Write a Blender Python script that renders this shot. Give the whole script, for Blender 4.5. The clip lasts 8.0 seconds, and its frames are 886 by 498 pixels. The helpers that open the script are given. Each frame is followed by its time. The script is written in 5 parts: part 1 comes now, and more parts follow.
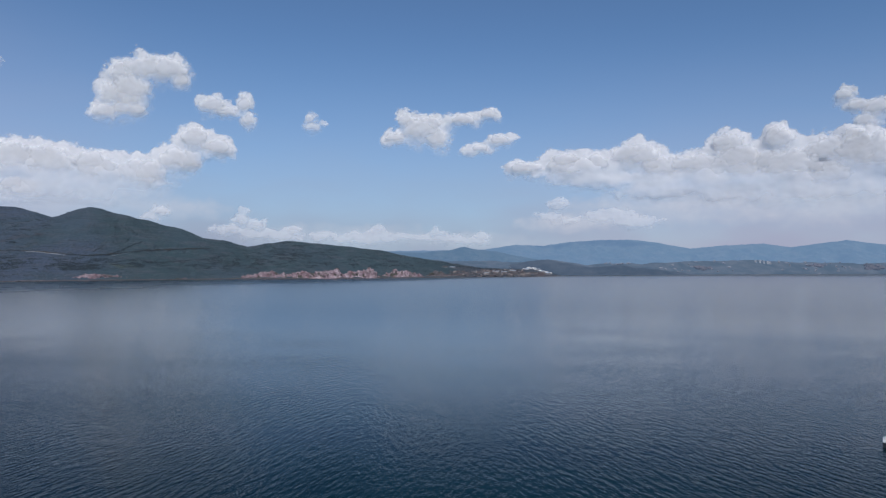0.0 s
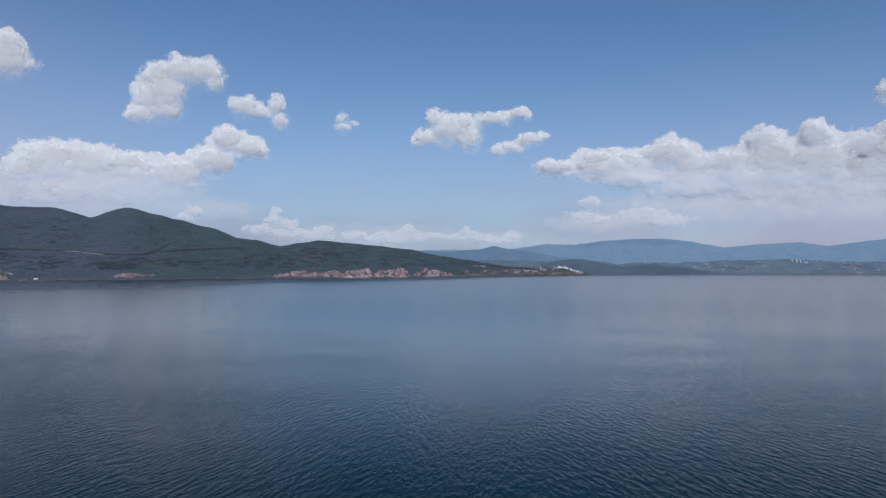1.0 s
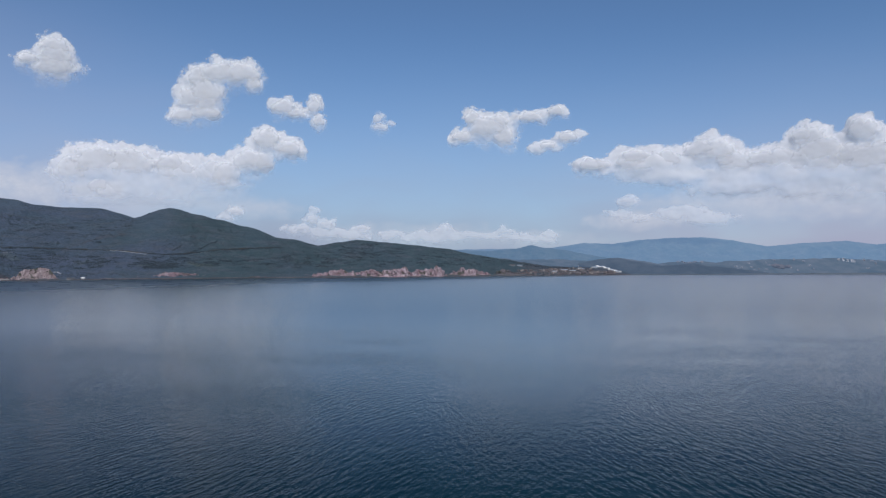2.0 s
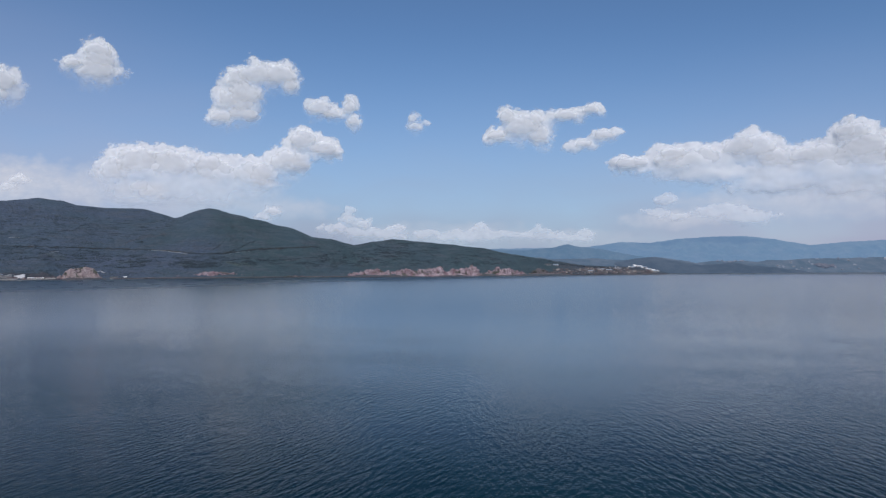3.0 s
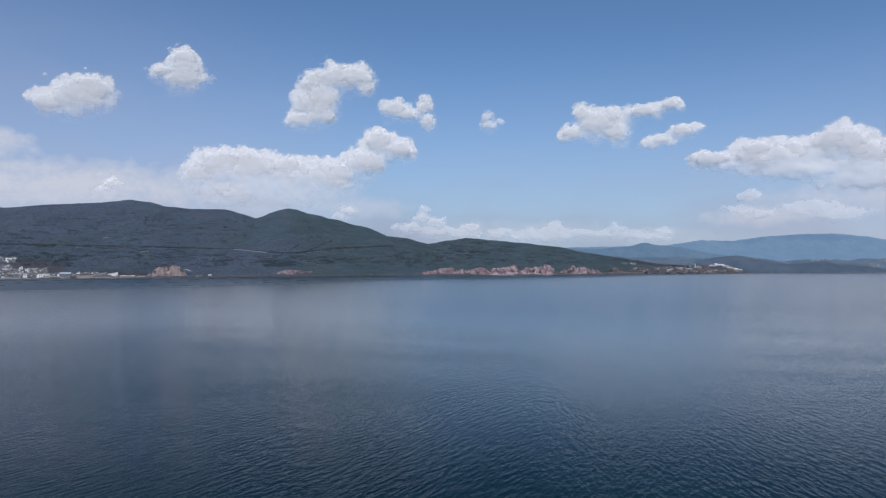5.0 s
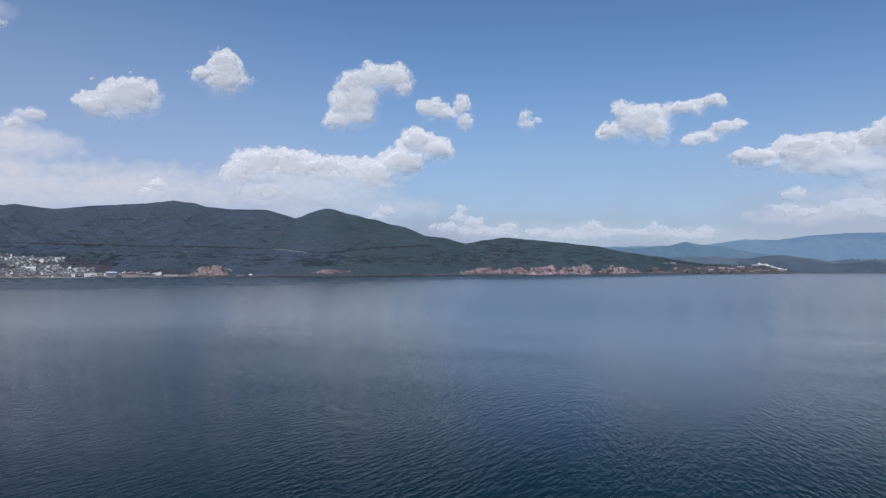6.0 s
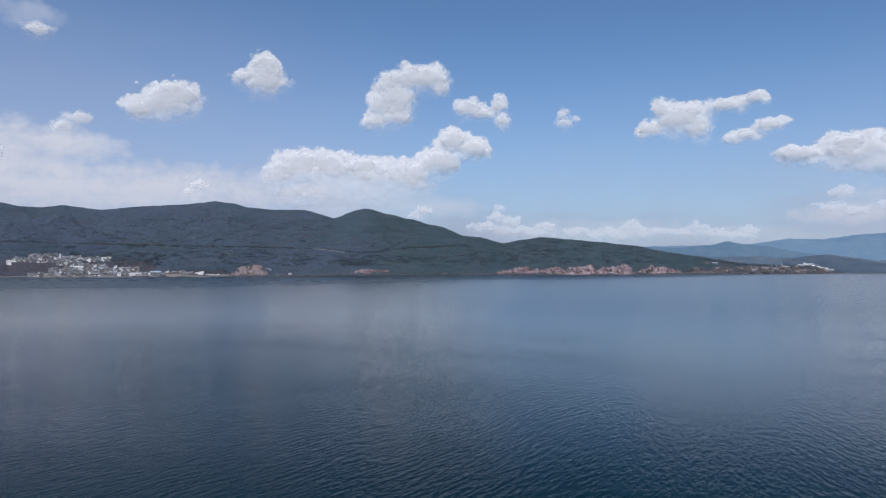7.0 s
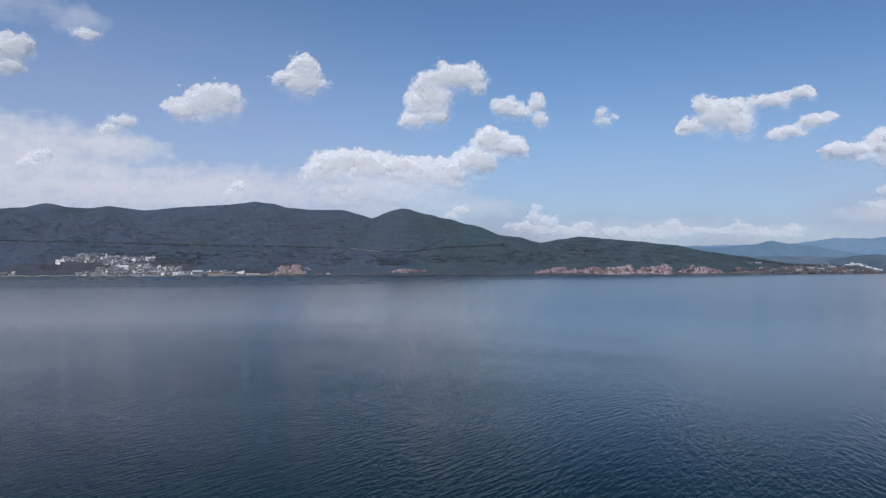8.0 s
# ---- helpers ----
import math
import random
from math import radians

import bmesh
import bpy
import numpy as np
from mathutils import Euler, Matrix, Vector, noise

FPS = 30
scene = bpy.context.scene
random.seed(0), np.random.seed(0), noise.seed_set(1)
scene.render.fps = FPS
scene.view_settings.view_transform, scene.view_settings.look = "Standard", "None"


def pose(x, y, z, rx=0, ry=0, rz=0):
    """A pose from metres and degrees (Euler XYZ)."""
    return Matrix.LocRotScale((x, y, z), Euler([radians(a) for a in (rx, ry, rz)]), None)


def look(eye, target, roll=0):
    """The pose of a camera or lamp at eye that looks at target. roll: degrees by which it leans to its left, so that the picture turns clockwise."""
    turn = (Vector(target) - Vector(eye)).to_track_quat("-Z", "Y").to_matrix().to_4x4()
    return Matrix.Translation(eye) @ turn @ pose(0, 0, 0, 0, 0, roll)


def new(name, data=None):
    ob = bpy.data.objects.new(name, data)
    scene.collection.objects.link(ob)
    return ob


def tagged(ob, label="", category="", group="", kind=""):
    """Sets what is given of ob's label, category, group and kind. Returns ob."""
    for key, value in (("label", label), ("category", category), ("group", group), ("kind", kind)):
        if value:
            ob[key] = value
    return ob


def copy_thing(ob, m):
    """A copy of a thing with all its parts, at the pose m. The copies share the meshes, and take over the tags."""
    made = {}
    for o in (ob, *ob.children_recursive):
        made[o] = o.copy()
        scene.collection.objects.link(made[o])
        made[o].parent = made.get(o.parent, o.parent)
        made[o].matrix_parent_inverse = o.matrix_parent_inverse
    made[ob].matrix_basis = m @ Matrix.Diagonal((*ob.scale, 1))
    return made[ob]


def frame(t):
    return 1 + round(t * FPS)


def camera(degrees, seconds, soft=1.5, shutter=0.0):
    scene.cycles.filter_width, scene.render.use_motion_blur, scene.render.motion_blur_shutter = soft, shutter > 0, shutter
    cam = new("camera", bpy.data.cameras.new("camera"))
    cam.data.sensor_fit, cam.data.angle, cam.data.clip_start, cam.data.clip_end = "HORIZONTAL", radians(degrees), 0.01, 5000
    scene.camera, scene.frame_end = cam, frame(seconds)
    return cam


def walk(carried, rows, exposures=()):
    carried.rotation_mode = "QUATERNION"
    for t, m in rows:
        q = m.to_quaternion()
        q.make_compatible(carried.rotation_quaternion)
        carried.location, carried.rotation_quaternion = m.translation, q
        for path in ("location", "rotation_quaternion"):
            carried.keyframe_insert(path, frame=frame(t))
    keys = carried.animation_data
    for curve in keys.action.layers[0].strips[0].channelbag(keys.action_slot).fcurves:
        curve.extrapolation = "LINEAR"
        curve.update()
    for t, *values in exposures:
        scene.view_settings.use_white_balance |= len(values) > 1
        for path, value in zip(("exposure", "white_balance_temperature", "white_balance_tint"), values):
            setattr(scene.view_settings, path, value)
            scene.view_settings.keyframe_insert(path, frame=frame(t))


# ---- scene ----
EYE = 30.0
cam = camera(62.56, 8.0, soft=1.3)
# seconds, yaw to the left, pitch up, lean: the drone hovers and turns
TURNS = [
    (0.0, -0.00, 1.58, 0.19),
    (0.5, 1.10, 1.56, 0.20),
    (1.0, 2.38, 1.53, 0.20),
    (1.5, 3.79, 1.50, 0.20),
    (2.0, 5.27, 1.48, 0.20),
    (3.5, 9.41, 1.41, 0.19),
    (4.0, 10.87, 1.39, 0.18),
    (4.5, 12.35, 1.37, 0.17),
    (6.0, 16.76, 1.33, 0.14),
    (6.5, 18.22, 1.32, 0.13),
    (7.0, 19.69, 1.31, 0.11),
    (7.5, 21.17, 1.30, 0.09),
    (8.0, 22.61, 1.29, 0.07),
]
walk(cam, [(t, pose(0, 0, EYE, 90 + pitch, lean, yaw)) for t, yaw, pitch, lean in TURNS], exposures=((0.0, -0.01, 6450, 12), (8.0, 0.12, 6450, 12)))

# ---- sky, sun ----
SUN_EL, SUN_AZ = 47.0, 165.0      # degrees; azimuth clockwise from the view at the start
world = bpy.data.worlds.new("sky")
scene.world = world
world.use_nodes = True
wn = world.node_tree
wn.nodes.clear()
sky = wn.nodes.new("ShaderNodeTexSky")
sky.sky_type, sky.sun_disc = "NISHITA", False
sky.sun_elevation, sky.sun_rotation = radians(SUN_EL), radians(SUN_AZ)
sky.altitude, sky.air_density, sky.dust_density, sky.ozone_density = 1900, 1.0, 0.1, 3.0
sky_bg = wn.nodes.new("ShaderNodeBackground")
sky_bg.inputs["Strength"].default_value = 0.099
sky_out = wn.nodes.new("ShaderNodeOutputWorld")
sky_tint = wn.nodes.new("ShaderNodeMix")      # the clear, deep blue of a high lake
sky_tint.data_type, sky_tint.blend_type = "RGBA", "MULTIPLY"
sky_tint.inputs[0].default_value, sky_tint.inputs[7].default_value = 1.0, (0.782, 0.93, 1.01, 1)
wn.links.new(sky.outputs["Color"], sky_tint.inputs[6])
wn.links.new(sky_tint.outputs[2], sky_bg.inputs["Color"])
wn.links.new(sky_bg.outputs["Background"], sky_out.inputs["Surface"])

sun_data = bpy.data.lights.new("sun", "SUN")
sun_data.energy, sun_data.angle, sun_data.color = 3.4, radians(0.53), (1.0, 0.96, 0.90)
sun = new("sun", sun_data)
ray = Vector((math.sin(radians(SUN_AZ)) * math.cos(radians(SUN_EL)), math.cos(radians(SUN_AZ)) * math.cos(radians(SUN_EL)), math.sin(radians(SUN_EL))))
sun.matrix_world = look(ray * 1000, (0, 0, 0))


# ---- arithmetic: noise, smooth steps, ridges ----
def lattice(ix, iy, seed):
    h = (ix * 374761393 + iy * 668265263 + seed * 1442695041) & 0x7FFFFFFF
    h = ((h ^ (h >> 13)) * 1274126177) & 0x7FFFFFFF
    h = h ^ (h >> 16)
    return (h & 0xFFFF) / 65535.0 * 2 * math.pi


def perlin(x, y, seed=0):
    x, y = np.asarray(x, float), np.asarray(y, float)
    ix, iy = np.floor(x).astype(np.int64), np.floor(y).astype(np.int64)
    fx, fy = x - ix, y - iy
    u, v = fx * fx * fx * (fx * (fx * 6 - 15) + 10), fy * fy * fy * (fy * (fy * 6 - 15) + 10)

    def corner(a, b):
        g = lattice(ix + a, iy + b, seed)
        return np.cos(g) * (fx - a) + np.sin(g) * (fy - b)
    low = corner(0, 0) * (1 - u) + corner(1, 0) * u
    high = corner(0, 1) * (1 - u) + corner(1, 1) * u
    return (low * (1 - v) + high * v) * 1.5


def fbm(x, y, octaves=5, seed=0, gain=0.5):
    total, amp = 0.0, 1.0
    for k in range(octaves):
        total = total + amp * perlin(x * 2 ** k + 17.3 * k, y * 2 ** k - 9.1 * k, seed + k)
        amp *= gain
    return total


def heaps(x, y, octaves=4, seed=0, gain=0.5):
    """Rounded heads with creases between them."""
    total, amp = 0.0, 1.0
    for k in range(octaves):
        total = total + amp * np.abs(perlin(x * 2 ** k + 5.7 * k, y * 2 ** k + 3.3 * k, seed + k))
        amp *= gain
    return total


def step(a, b, x):
    q = np.clip((x - a) / (b - a), 0, 1)
    return q * q * (3 - 2 * q)


def polar(az, dist):
    return dist * math.sin(radians(az)), dist * math.cos(radians(az))


def line_distance(X, Y, nodes):
    """Distance from points to a line of (x, y, value) nodes, and the value at the nearest place on it."""
    best, val = np.full(np.shape(X), 1e9), np.zeros(np.shape(X))
    for (ax, ay, az), (bx, by, bz) in zip(nodes, nodes[1:]):
        dx, dy = bx - ax, by - ay
        q = np.clip(((X - ax) * dx + (Y - ay) * dy) / (dx * dx + dy * dy), 0, 1)
        dist = np.hypot(X - ax - q * dx, Y - ay - q * dy)
        near = dist < best
        best, val = np.where(near, dist, best), np.where(near, az + q * (bz - az), val)
    return best, val


def inside(X, Y, poly):
    hit = np.zeros(np.shape(X), bool)
    for (ax, ay), (bx, by) in zip(poly, poly[1:] + poly[:1]):
        if ay != by:
            hit ^= ((ay > Y) != (by > Y)) & (X < (bx - ax) * (Y - ay) / (by - ay) + ax)
    return hit


def crest(nodes):
    """A crest line from (azimuth, distance, elevation angle above the eye) nodes."""
    return [(*polar(a, d), EYE + d * math.tan(radians(e))) for a, d, e in nodes]


def ridge_height(X, Y, line, slope, round_top):
    best, near = np.full(np.shape(X), -1e9), np.full(np.shape(X), 1e9)
    for pair in zip(line, line[1:]):
        d, z = line_distance(X, Y, pair)
        best = np.maximum(best, z - slope * (np.sqrt(d * d + round_top ** 2) - round_top))
        near = np.minimum(near, d)
    return best, near


# ---- mesh helpers ----
def mesh_object(name, verts, faces, material, parent=None, smooth=True):
    me = bpy.data.meshes.new(name)
    verts, faces = np.asarray(verts, np.float32), np.asarray(faces, np.int32)
    me.vertices.add(len(verts))
    me.vertices.foreach_set("co", verts.ravel())
    n = faces.shape[1]
    me.loops.add(faces.size)
    me.loops.foreach_set("vertex_index", faces.ravel())
    me.polygons.add(len(faces))
    me.polygons.foreach_set("loop_start", np.arange(len(faces), dtype=np.int32) * n)
    me.polygons.foreach_set("use_smooth", np.full(len(faces), smooth))
    me.update(calc_edges=True)
    me.validate()
    me.materials.append(material)
    ob = new(name, me)
    ob.parent = parent
    return ob


def attribute(ob, name, values):
    a = ob.data.attributes.new(name, "FLOAT", "POINT")
    a.data.foreach_set("value", np.asarray(values, np.float32).ravel())


def grid_faces(nu, nv, keep=None):
    i = np.arange(nu - 1)[:, None] * nv + np.arange(nv - 1)[None, :]
    f = np.stack([i, i + nv, i + nv + 1, i + 1], -1).reshape(-1, 4)
    if keep is not None:
        f = f[keep.ravel()[f].any(1)]
    return f


def compact(verts, faces, *extras):
    used = np.unique(faces)
    index = np.full(len(verts), -1)
    index[used] = np.arange(len(used))
    return (verts[used], index[faces], *[e[used] for e in extras])


# ---- materials ----
class Nodes:
    def __init__(self, name):
        self.material = bpy.data.materials.new(name)
        self.material.use_nodes = True
        self.tree = self.material.node_tree
        self.bsdf = self.tree.nodes["Principled BSDF"]
        self.out = self.tree.nodes["Material Output"]

    def add(self, kind, **values):
        node = self.tree.nodes.new("ShaderNode" + kind)
        for key, value in values.items():
            node.inputs[key].default_value = value
        return node

    def link(self, a, b):
        self.tree.links.new(a, b)

    def place(self, scale=(1, 1, 1), turn=(0, 0, 0)):
        geo, spin, m = self.add("NewGeometry"), self.add("Mapping"), self.add("Mapping")
        m.inputs["Scale"].default_value, spin.inputs["Rotation"].default_value = scale, [radians(a) for a in turn]
        self.link(geo.outputs["Position"], spin.inputs["Vector"])
        self.link(spin.outputs["Vector"], m.inputs["Vector"])
        return m.outputs["Vector"]

    def noise(self, vector, scale, detail=5.0, rough=0.55):
        n = self.add("TexNoise", Scale=scale, Detail=detail, Roughness=rough)
        self.link(vector, n.inputs["Vector"])
        return n.outputs["Fac"]

    def ramp(self, fac, stops):
        r = self.add("ValToRGB")
        e = r.color_ramp.elements
        while len(e) < len(stops):
            e.new(0.5)
        for item, (at, col) in zip(e, stops):
            item.position, item.color = at, (*col, 1)
        self.link(fac, r.inputs["Fac"])
        return r.outputs["Color"]

    def span(self, fac, a, b, lo=0.0, hi=1.0):
        r = self.add("MapRange")
        for key, value in (("From Min", a), ("From Max", b), ("To Min", lo), ("To Max", hi)):
            r.inputs[key].default_value = value
        self.link(fac, r.inputs["Value"])
        return r.outputs["Result"]

    def mix(self, fac, a, b, mode="MIX"):
        m = self.add("Mix")
        m.data_type, m.blend_type = "RGBA", mode
        for sock, value in ((m.inputs[0], fac), (m.inputs[6], a), (m.inputs[7], b)):
            if isinstance(value, (int, float)):
                sock.default_value = value
            elif isinstance(value, tuple):
                sock.default_value = (*value, 1)
            else:
                self.link(value, sock)
        return m.outputs[2]

    def math(self, op, a, b):
        m = self.add("Math")
        m.operation = op
        for sock, value in zip(m.inputs, (a, b)):
            if isinstance(value, (int, float)):
                sock.default_value = value
            else:
                self.link(value, sock)
        return m.outputs[0]

    def attr(self, name):
        a = self.add("Attribute")
        a.attribute_name = name
        return a.outputs["Fac"]

    def bump(self, height, strength, distance, normal=None):
        b = self.add("Bump")
        for key, value in (("Strength", strength), ("Distance", distance)):
            if isinstance(value, (int, float)):
                b.inputs[key].default_value = value
            else:
                self.link(value, b.inputs[key])
        self.link(height, b.inputs["Height"])
        if normal is not None:
            self.link(normal, b.inputs["Normal"])
        return b.outputs["Normal"]

    def surface(self, color=None, rough=0.8, normal=None):
        if color is not None:
            if isinstance(color, tuple):
                self.bsdf.inputs["Base Color"].default_value = (*color, 1)
            else:
                self.link(color, self.bsdf.inputs["Base Color"])
        if isinstance(rough, (int, float)):
            self.bsdf.inputs["Roughness"].default_value = rough
        else:
            self.link(rough, self.bsdf.inputs["Roughness"])
        if normal is not None:
            self.link(normal, self.bsdf.inputs["Normal"])
        return self.material


def water_material():
    n = Nodes("lake_water")
    ruffle = n.attr("ruffle")
    # two crossing trains of ripples with long crests, each strong in its own part of the lake
    one = n.noise(n.place((0.28, 1, 1), (0, 0, -76)), 1.0, 3.0, 0.55)
    two = n.noise(n.place((0.28, 1, 1), (0, 0, -104)), 1.06, 3.0, 0.55)
    fine = n.noise(n.place((1, 0.6, 1), (0, 0, 10)), 1.6, 3.0, 0.6)
    gust = n.noise(n.place((1, 2.2, 1), (0, 0, 10)), 0.008, 4.0, 0.55)
    part_of = n.noise(n.place(), 0.012, 2.0, 0.5)
    side = n.add("SeparateXYZ")
    n.link(n.place(), side.inputs[0])
    share = n.math("ADD", n.span(side.outputs["X"], -45, 60, 0.0, 1.0), n.span(part_of, 0.3, 0.7, -0.3, 0.3))
    power = n.math("MULTIPLY", n.span(gust, 0.35, 0.65, 0.65, 1.2), n.attr("waves"))
    b0 = n.bump(fine, power, 0.02)
    b1 = n.bump(one, n.math("MULTIPLY", power, n.span(share, 0.0, 1.0, 1.0, 0.25)), 0.26, b0)
    b2 = n.bump(two, n.math("MULTIPLY", power, n.span(share, 0.0, 1.0, 0.15, 1.0)), 0.26, b1)
    deep = n.mix(n.span(gust, 0.35, 0.65), (0.0001, 0.0110, 0.0190), (0.0001, 0.0172, 0.0255))
    n.link(n.span(n.attr("far"), 0.0, 1.0, 1.09, 1.43), n.bsdf.inputs["IOR"])      # IOR rises with distance from the camera: near water darker, far water brighter
    rough = n.math("MULTIPLY", n.attr("chop"), n.span(ruffle, 0, 1, 1.9, 1.0))
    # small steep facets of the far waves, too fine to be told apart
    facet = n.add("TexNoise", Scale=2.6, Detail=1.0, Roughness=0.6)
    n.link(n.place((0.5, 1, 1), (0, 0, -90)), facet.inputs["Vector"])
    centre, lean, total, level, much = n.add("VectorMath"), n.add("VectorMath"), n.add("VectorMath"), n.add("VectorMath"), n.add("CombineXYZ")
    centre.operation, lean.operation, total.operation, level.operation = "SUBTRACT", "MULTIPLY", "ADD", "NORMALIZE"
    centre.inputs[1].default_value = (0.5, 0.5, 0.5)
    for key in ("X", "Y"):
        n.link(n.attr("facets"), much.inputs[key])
    # normals tipped south, towards the camera, so far water reflects sky above the hills
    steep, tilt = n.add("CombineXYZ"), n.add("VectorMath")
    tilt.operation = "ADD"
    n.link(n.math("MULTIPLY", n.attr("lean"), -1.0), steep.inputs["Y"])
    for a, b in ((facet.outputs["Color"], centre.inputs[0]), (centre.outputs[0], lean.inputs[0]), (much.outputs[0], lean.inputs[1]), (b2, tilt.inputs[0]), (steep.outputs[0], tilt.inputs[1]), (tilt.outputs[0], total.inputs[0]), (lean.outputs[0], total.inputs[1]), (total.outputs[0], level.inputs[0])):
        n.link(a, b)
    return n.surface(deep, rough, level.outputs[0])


def scrub_material():
    """Dry grass and scrub with the air's blue haze mixed into the colours: broad drifts, contour-wise bands and fine
    tufts, greener on the lush slopes.
    """
    n = Nodes("scrub_hillside")
    p = n.place()
    big = n.noise(p, 0.0035, 4.0, 0.55)
    mid = n.noise(n.place((1, 1, 5)), 0.014, 6.0, 0.7)
    band = n.noise(n.place((0.5, 0.5, 9)), 0.022, 5.0, 0.65)
    fine = n.noise(n.place((1, 1, 3)), 0.09, 5.0, 0.75)
    lush = n.math("ADD", n.attr("lush"), n.span(big, 0.35, 0.65, -0.25, 0.25))
    hazed_dry = n.mix(n.span(big, 0.38, 0.62), (0.068, 0.093, 0.146), (0.060, 0.092, 0.134))
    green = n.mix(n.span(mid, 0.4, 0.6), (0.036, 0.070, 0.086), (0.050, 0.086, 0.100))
    col = n.mix(lush, hazed_dry, green)
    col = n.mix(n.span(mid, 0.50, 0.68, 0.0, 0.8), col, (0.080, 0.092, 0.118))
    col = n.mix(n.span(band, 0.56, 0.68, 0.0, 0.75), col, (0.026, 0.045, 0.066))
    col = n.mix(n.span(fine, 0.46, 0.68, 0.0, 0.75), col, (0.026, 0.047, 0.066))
    col = n.mix(n.math("MULTIPLY", n.attr("field"), n.span(fine, 0.3, 0.6, 1.0, 0.5)), col, (0.082, 0.105, 0.090))
    col = n.mix(n.math("MULTIPLY", n.attr("bare"), n.span(mid, 0.3, 0.6, 0.4, 1.0)), col, (0.070, 0.058, 0.066))
    strand = n.span(n.attr("inland"), 1.0, 5.0, 1.0, 0.0)
    col = n.mix(strand, col, (0.10, 0.088, 0.090))
    return n.surface(col, 0.95, n.bump(fine, 1.0, 9.0))


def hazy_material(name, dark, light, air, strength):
    """Far land, seen through kilometres of air: the ground's own colour, with the haze before it put in as blue
    emission.
    """
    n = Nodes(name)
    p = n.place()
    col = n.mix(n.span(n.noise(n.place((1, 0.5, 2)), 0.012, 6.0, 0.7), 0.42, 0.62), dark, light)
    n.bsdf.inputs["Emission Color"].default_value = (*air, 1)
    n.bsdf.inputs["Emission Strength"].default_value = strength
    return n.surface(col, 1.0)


def cloud_material():
    """Vapour: light falls on it and passes through it, and it thins out at the rim."""
    n = Nodes("cloud_vapour")
    p = n.place()
    wisp = n.noise(p, 0.024, 5.0, 0.62)
    edge = n.math("ADD", n.attr("vapour"), n.math("MULTIPLY", n.span(wisp, 0.25, 0.75, -0.33, 0.33), n.attr("fray")))
    ease = n.add("MapRange")
    ease.interpolation_type = "SMOOTHSTEP"
    n.link(edge, ease.inputs["Value"])
    n.link(n.attr("soft"), ease.inputs["From Max"])
    alpha = n.math("MULTIPLY", ease.outputs["Result"], n.attr("cover"))
    lit, through_it, vapour = n.add("BsdfDiffuse", Color=(0.745, 0.752, 0.775, 1)), n.add("BsdfTranslucent", Color=(0.745, 0.752, 0.775, 1)), n.add("MixShader", Fac=0.36)
    clear, mixed = n.add("BsdfTransparent"), n.add("MixShader")
    n.link(lit.outputs[0], vapour.inputs[1])
    n.link(through_it.outputs[0], vapour.inputs[2])
    n.link(alpha, mixed.inputs[0])
    n.link(clear.outputs[0], mixed.inputs[1])
    n.link(vapour.outputs[0], mixed.inputs[2])
    n.link(mixed.outputs[0], n.out.inputs["Surface"])
    n.tree.nodes.remove(n.bsdf)
    return n.material


WATER, SCRUB, CLOUD = water_material(), scrub_material(), cloud_material()
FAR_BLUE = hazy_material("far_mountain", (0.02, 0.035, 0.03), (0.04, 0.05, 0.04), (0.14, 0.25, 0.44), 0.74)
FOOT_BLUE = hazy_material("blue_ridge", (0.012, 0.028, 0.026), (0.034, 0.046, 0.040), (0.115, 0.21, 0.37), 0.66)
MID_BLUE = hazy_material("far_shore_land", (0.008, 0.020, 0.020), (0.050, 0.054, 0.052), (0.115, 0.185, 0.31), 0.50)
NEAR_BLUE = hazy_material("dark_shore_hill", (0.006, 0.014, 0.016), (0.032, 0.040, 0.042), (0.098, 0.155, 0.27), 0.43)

# ---- plan of the land ----
SHORE = [(-80, 2750), (-66, 2580), (-53, 2400), (-47, 2280), (-42, 2210), (-34.5, 2230), (-30, 2270), (-25.8, 2290), (-20, 2350), (-16, 2400), (-11, 2400), (-6, 2440), (-2, 2540), (2.5, 2690), (6, 2830), (8.4, 2900), (9.3, 2990), (8.0, 3300), (5.0, 3900)]
LAND = [polar(a, d) for a, d in SHORE] + [polar(0, 4700), polar(-40, 4700), polar(-80, 4700)]
SHORE_LINE = [(*polar(a, d), 0.0) for a, d in SHORE]
RIDGE_A = crest([(-34, 2850, 1.9), (-31, 2920, 2.8), (-28.5, 2900, 3.66), (-27, 2850, 3.92), (-25.75, 2820, 4.46), (-24, 2800, 4.04), (-22.5, 2790, 3.68), (-20.6, 2760, 3.2), (-19, 2740, 2.5), (-17, 2730, 2.24), (-15, 2720, 1.75), (-13.3, 2720, 2.03), (-11.9, 2730, 2.22), (-9.8, 2740, 2.02), (-7.2, 2770, 1.77), (-5, 2800, 1.48), (-2.5, 2830, 0.98), (-0.4, 2860, 0.66), (0.8, 2880, 0.44), (2.9, 2930, 0.08), (5.1, 2970, -0.02), (6.7, 2975, 0.0), (7.6, 2980, -0.15), (8.4, 2990, -0.34)])
RIDGE_B = crest([(-70, 3350, 3.5), (-58, 3300, 3.7), (-53.9, 3300, 3.86), (-51.9, 3300, 4.08), (-51.1, 3300, 4.32), (-49.9, 3300, 4.12), (-48.6, 3300, 4.08), (-47.2, 3300, 4.26), (-44.9, 3300, 4.03), (-42, 3300, 4.36), (-39, 3300, 4.6), (-37.1, 3300, 4.86), (-36, 3300, 4.74), (-35, 3290, 4.5), (-32.9, 3280, 4.31), (-30.7, 3270, 4.33), (-28.5, 3260, 3.68), (-26, 3250, 2.9)])


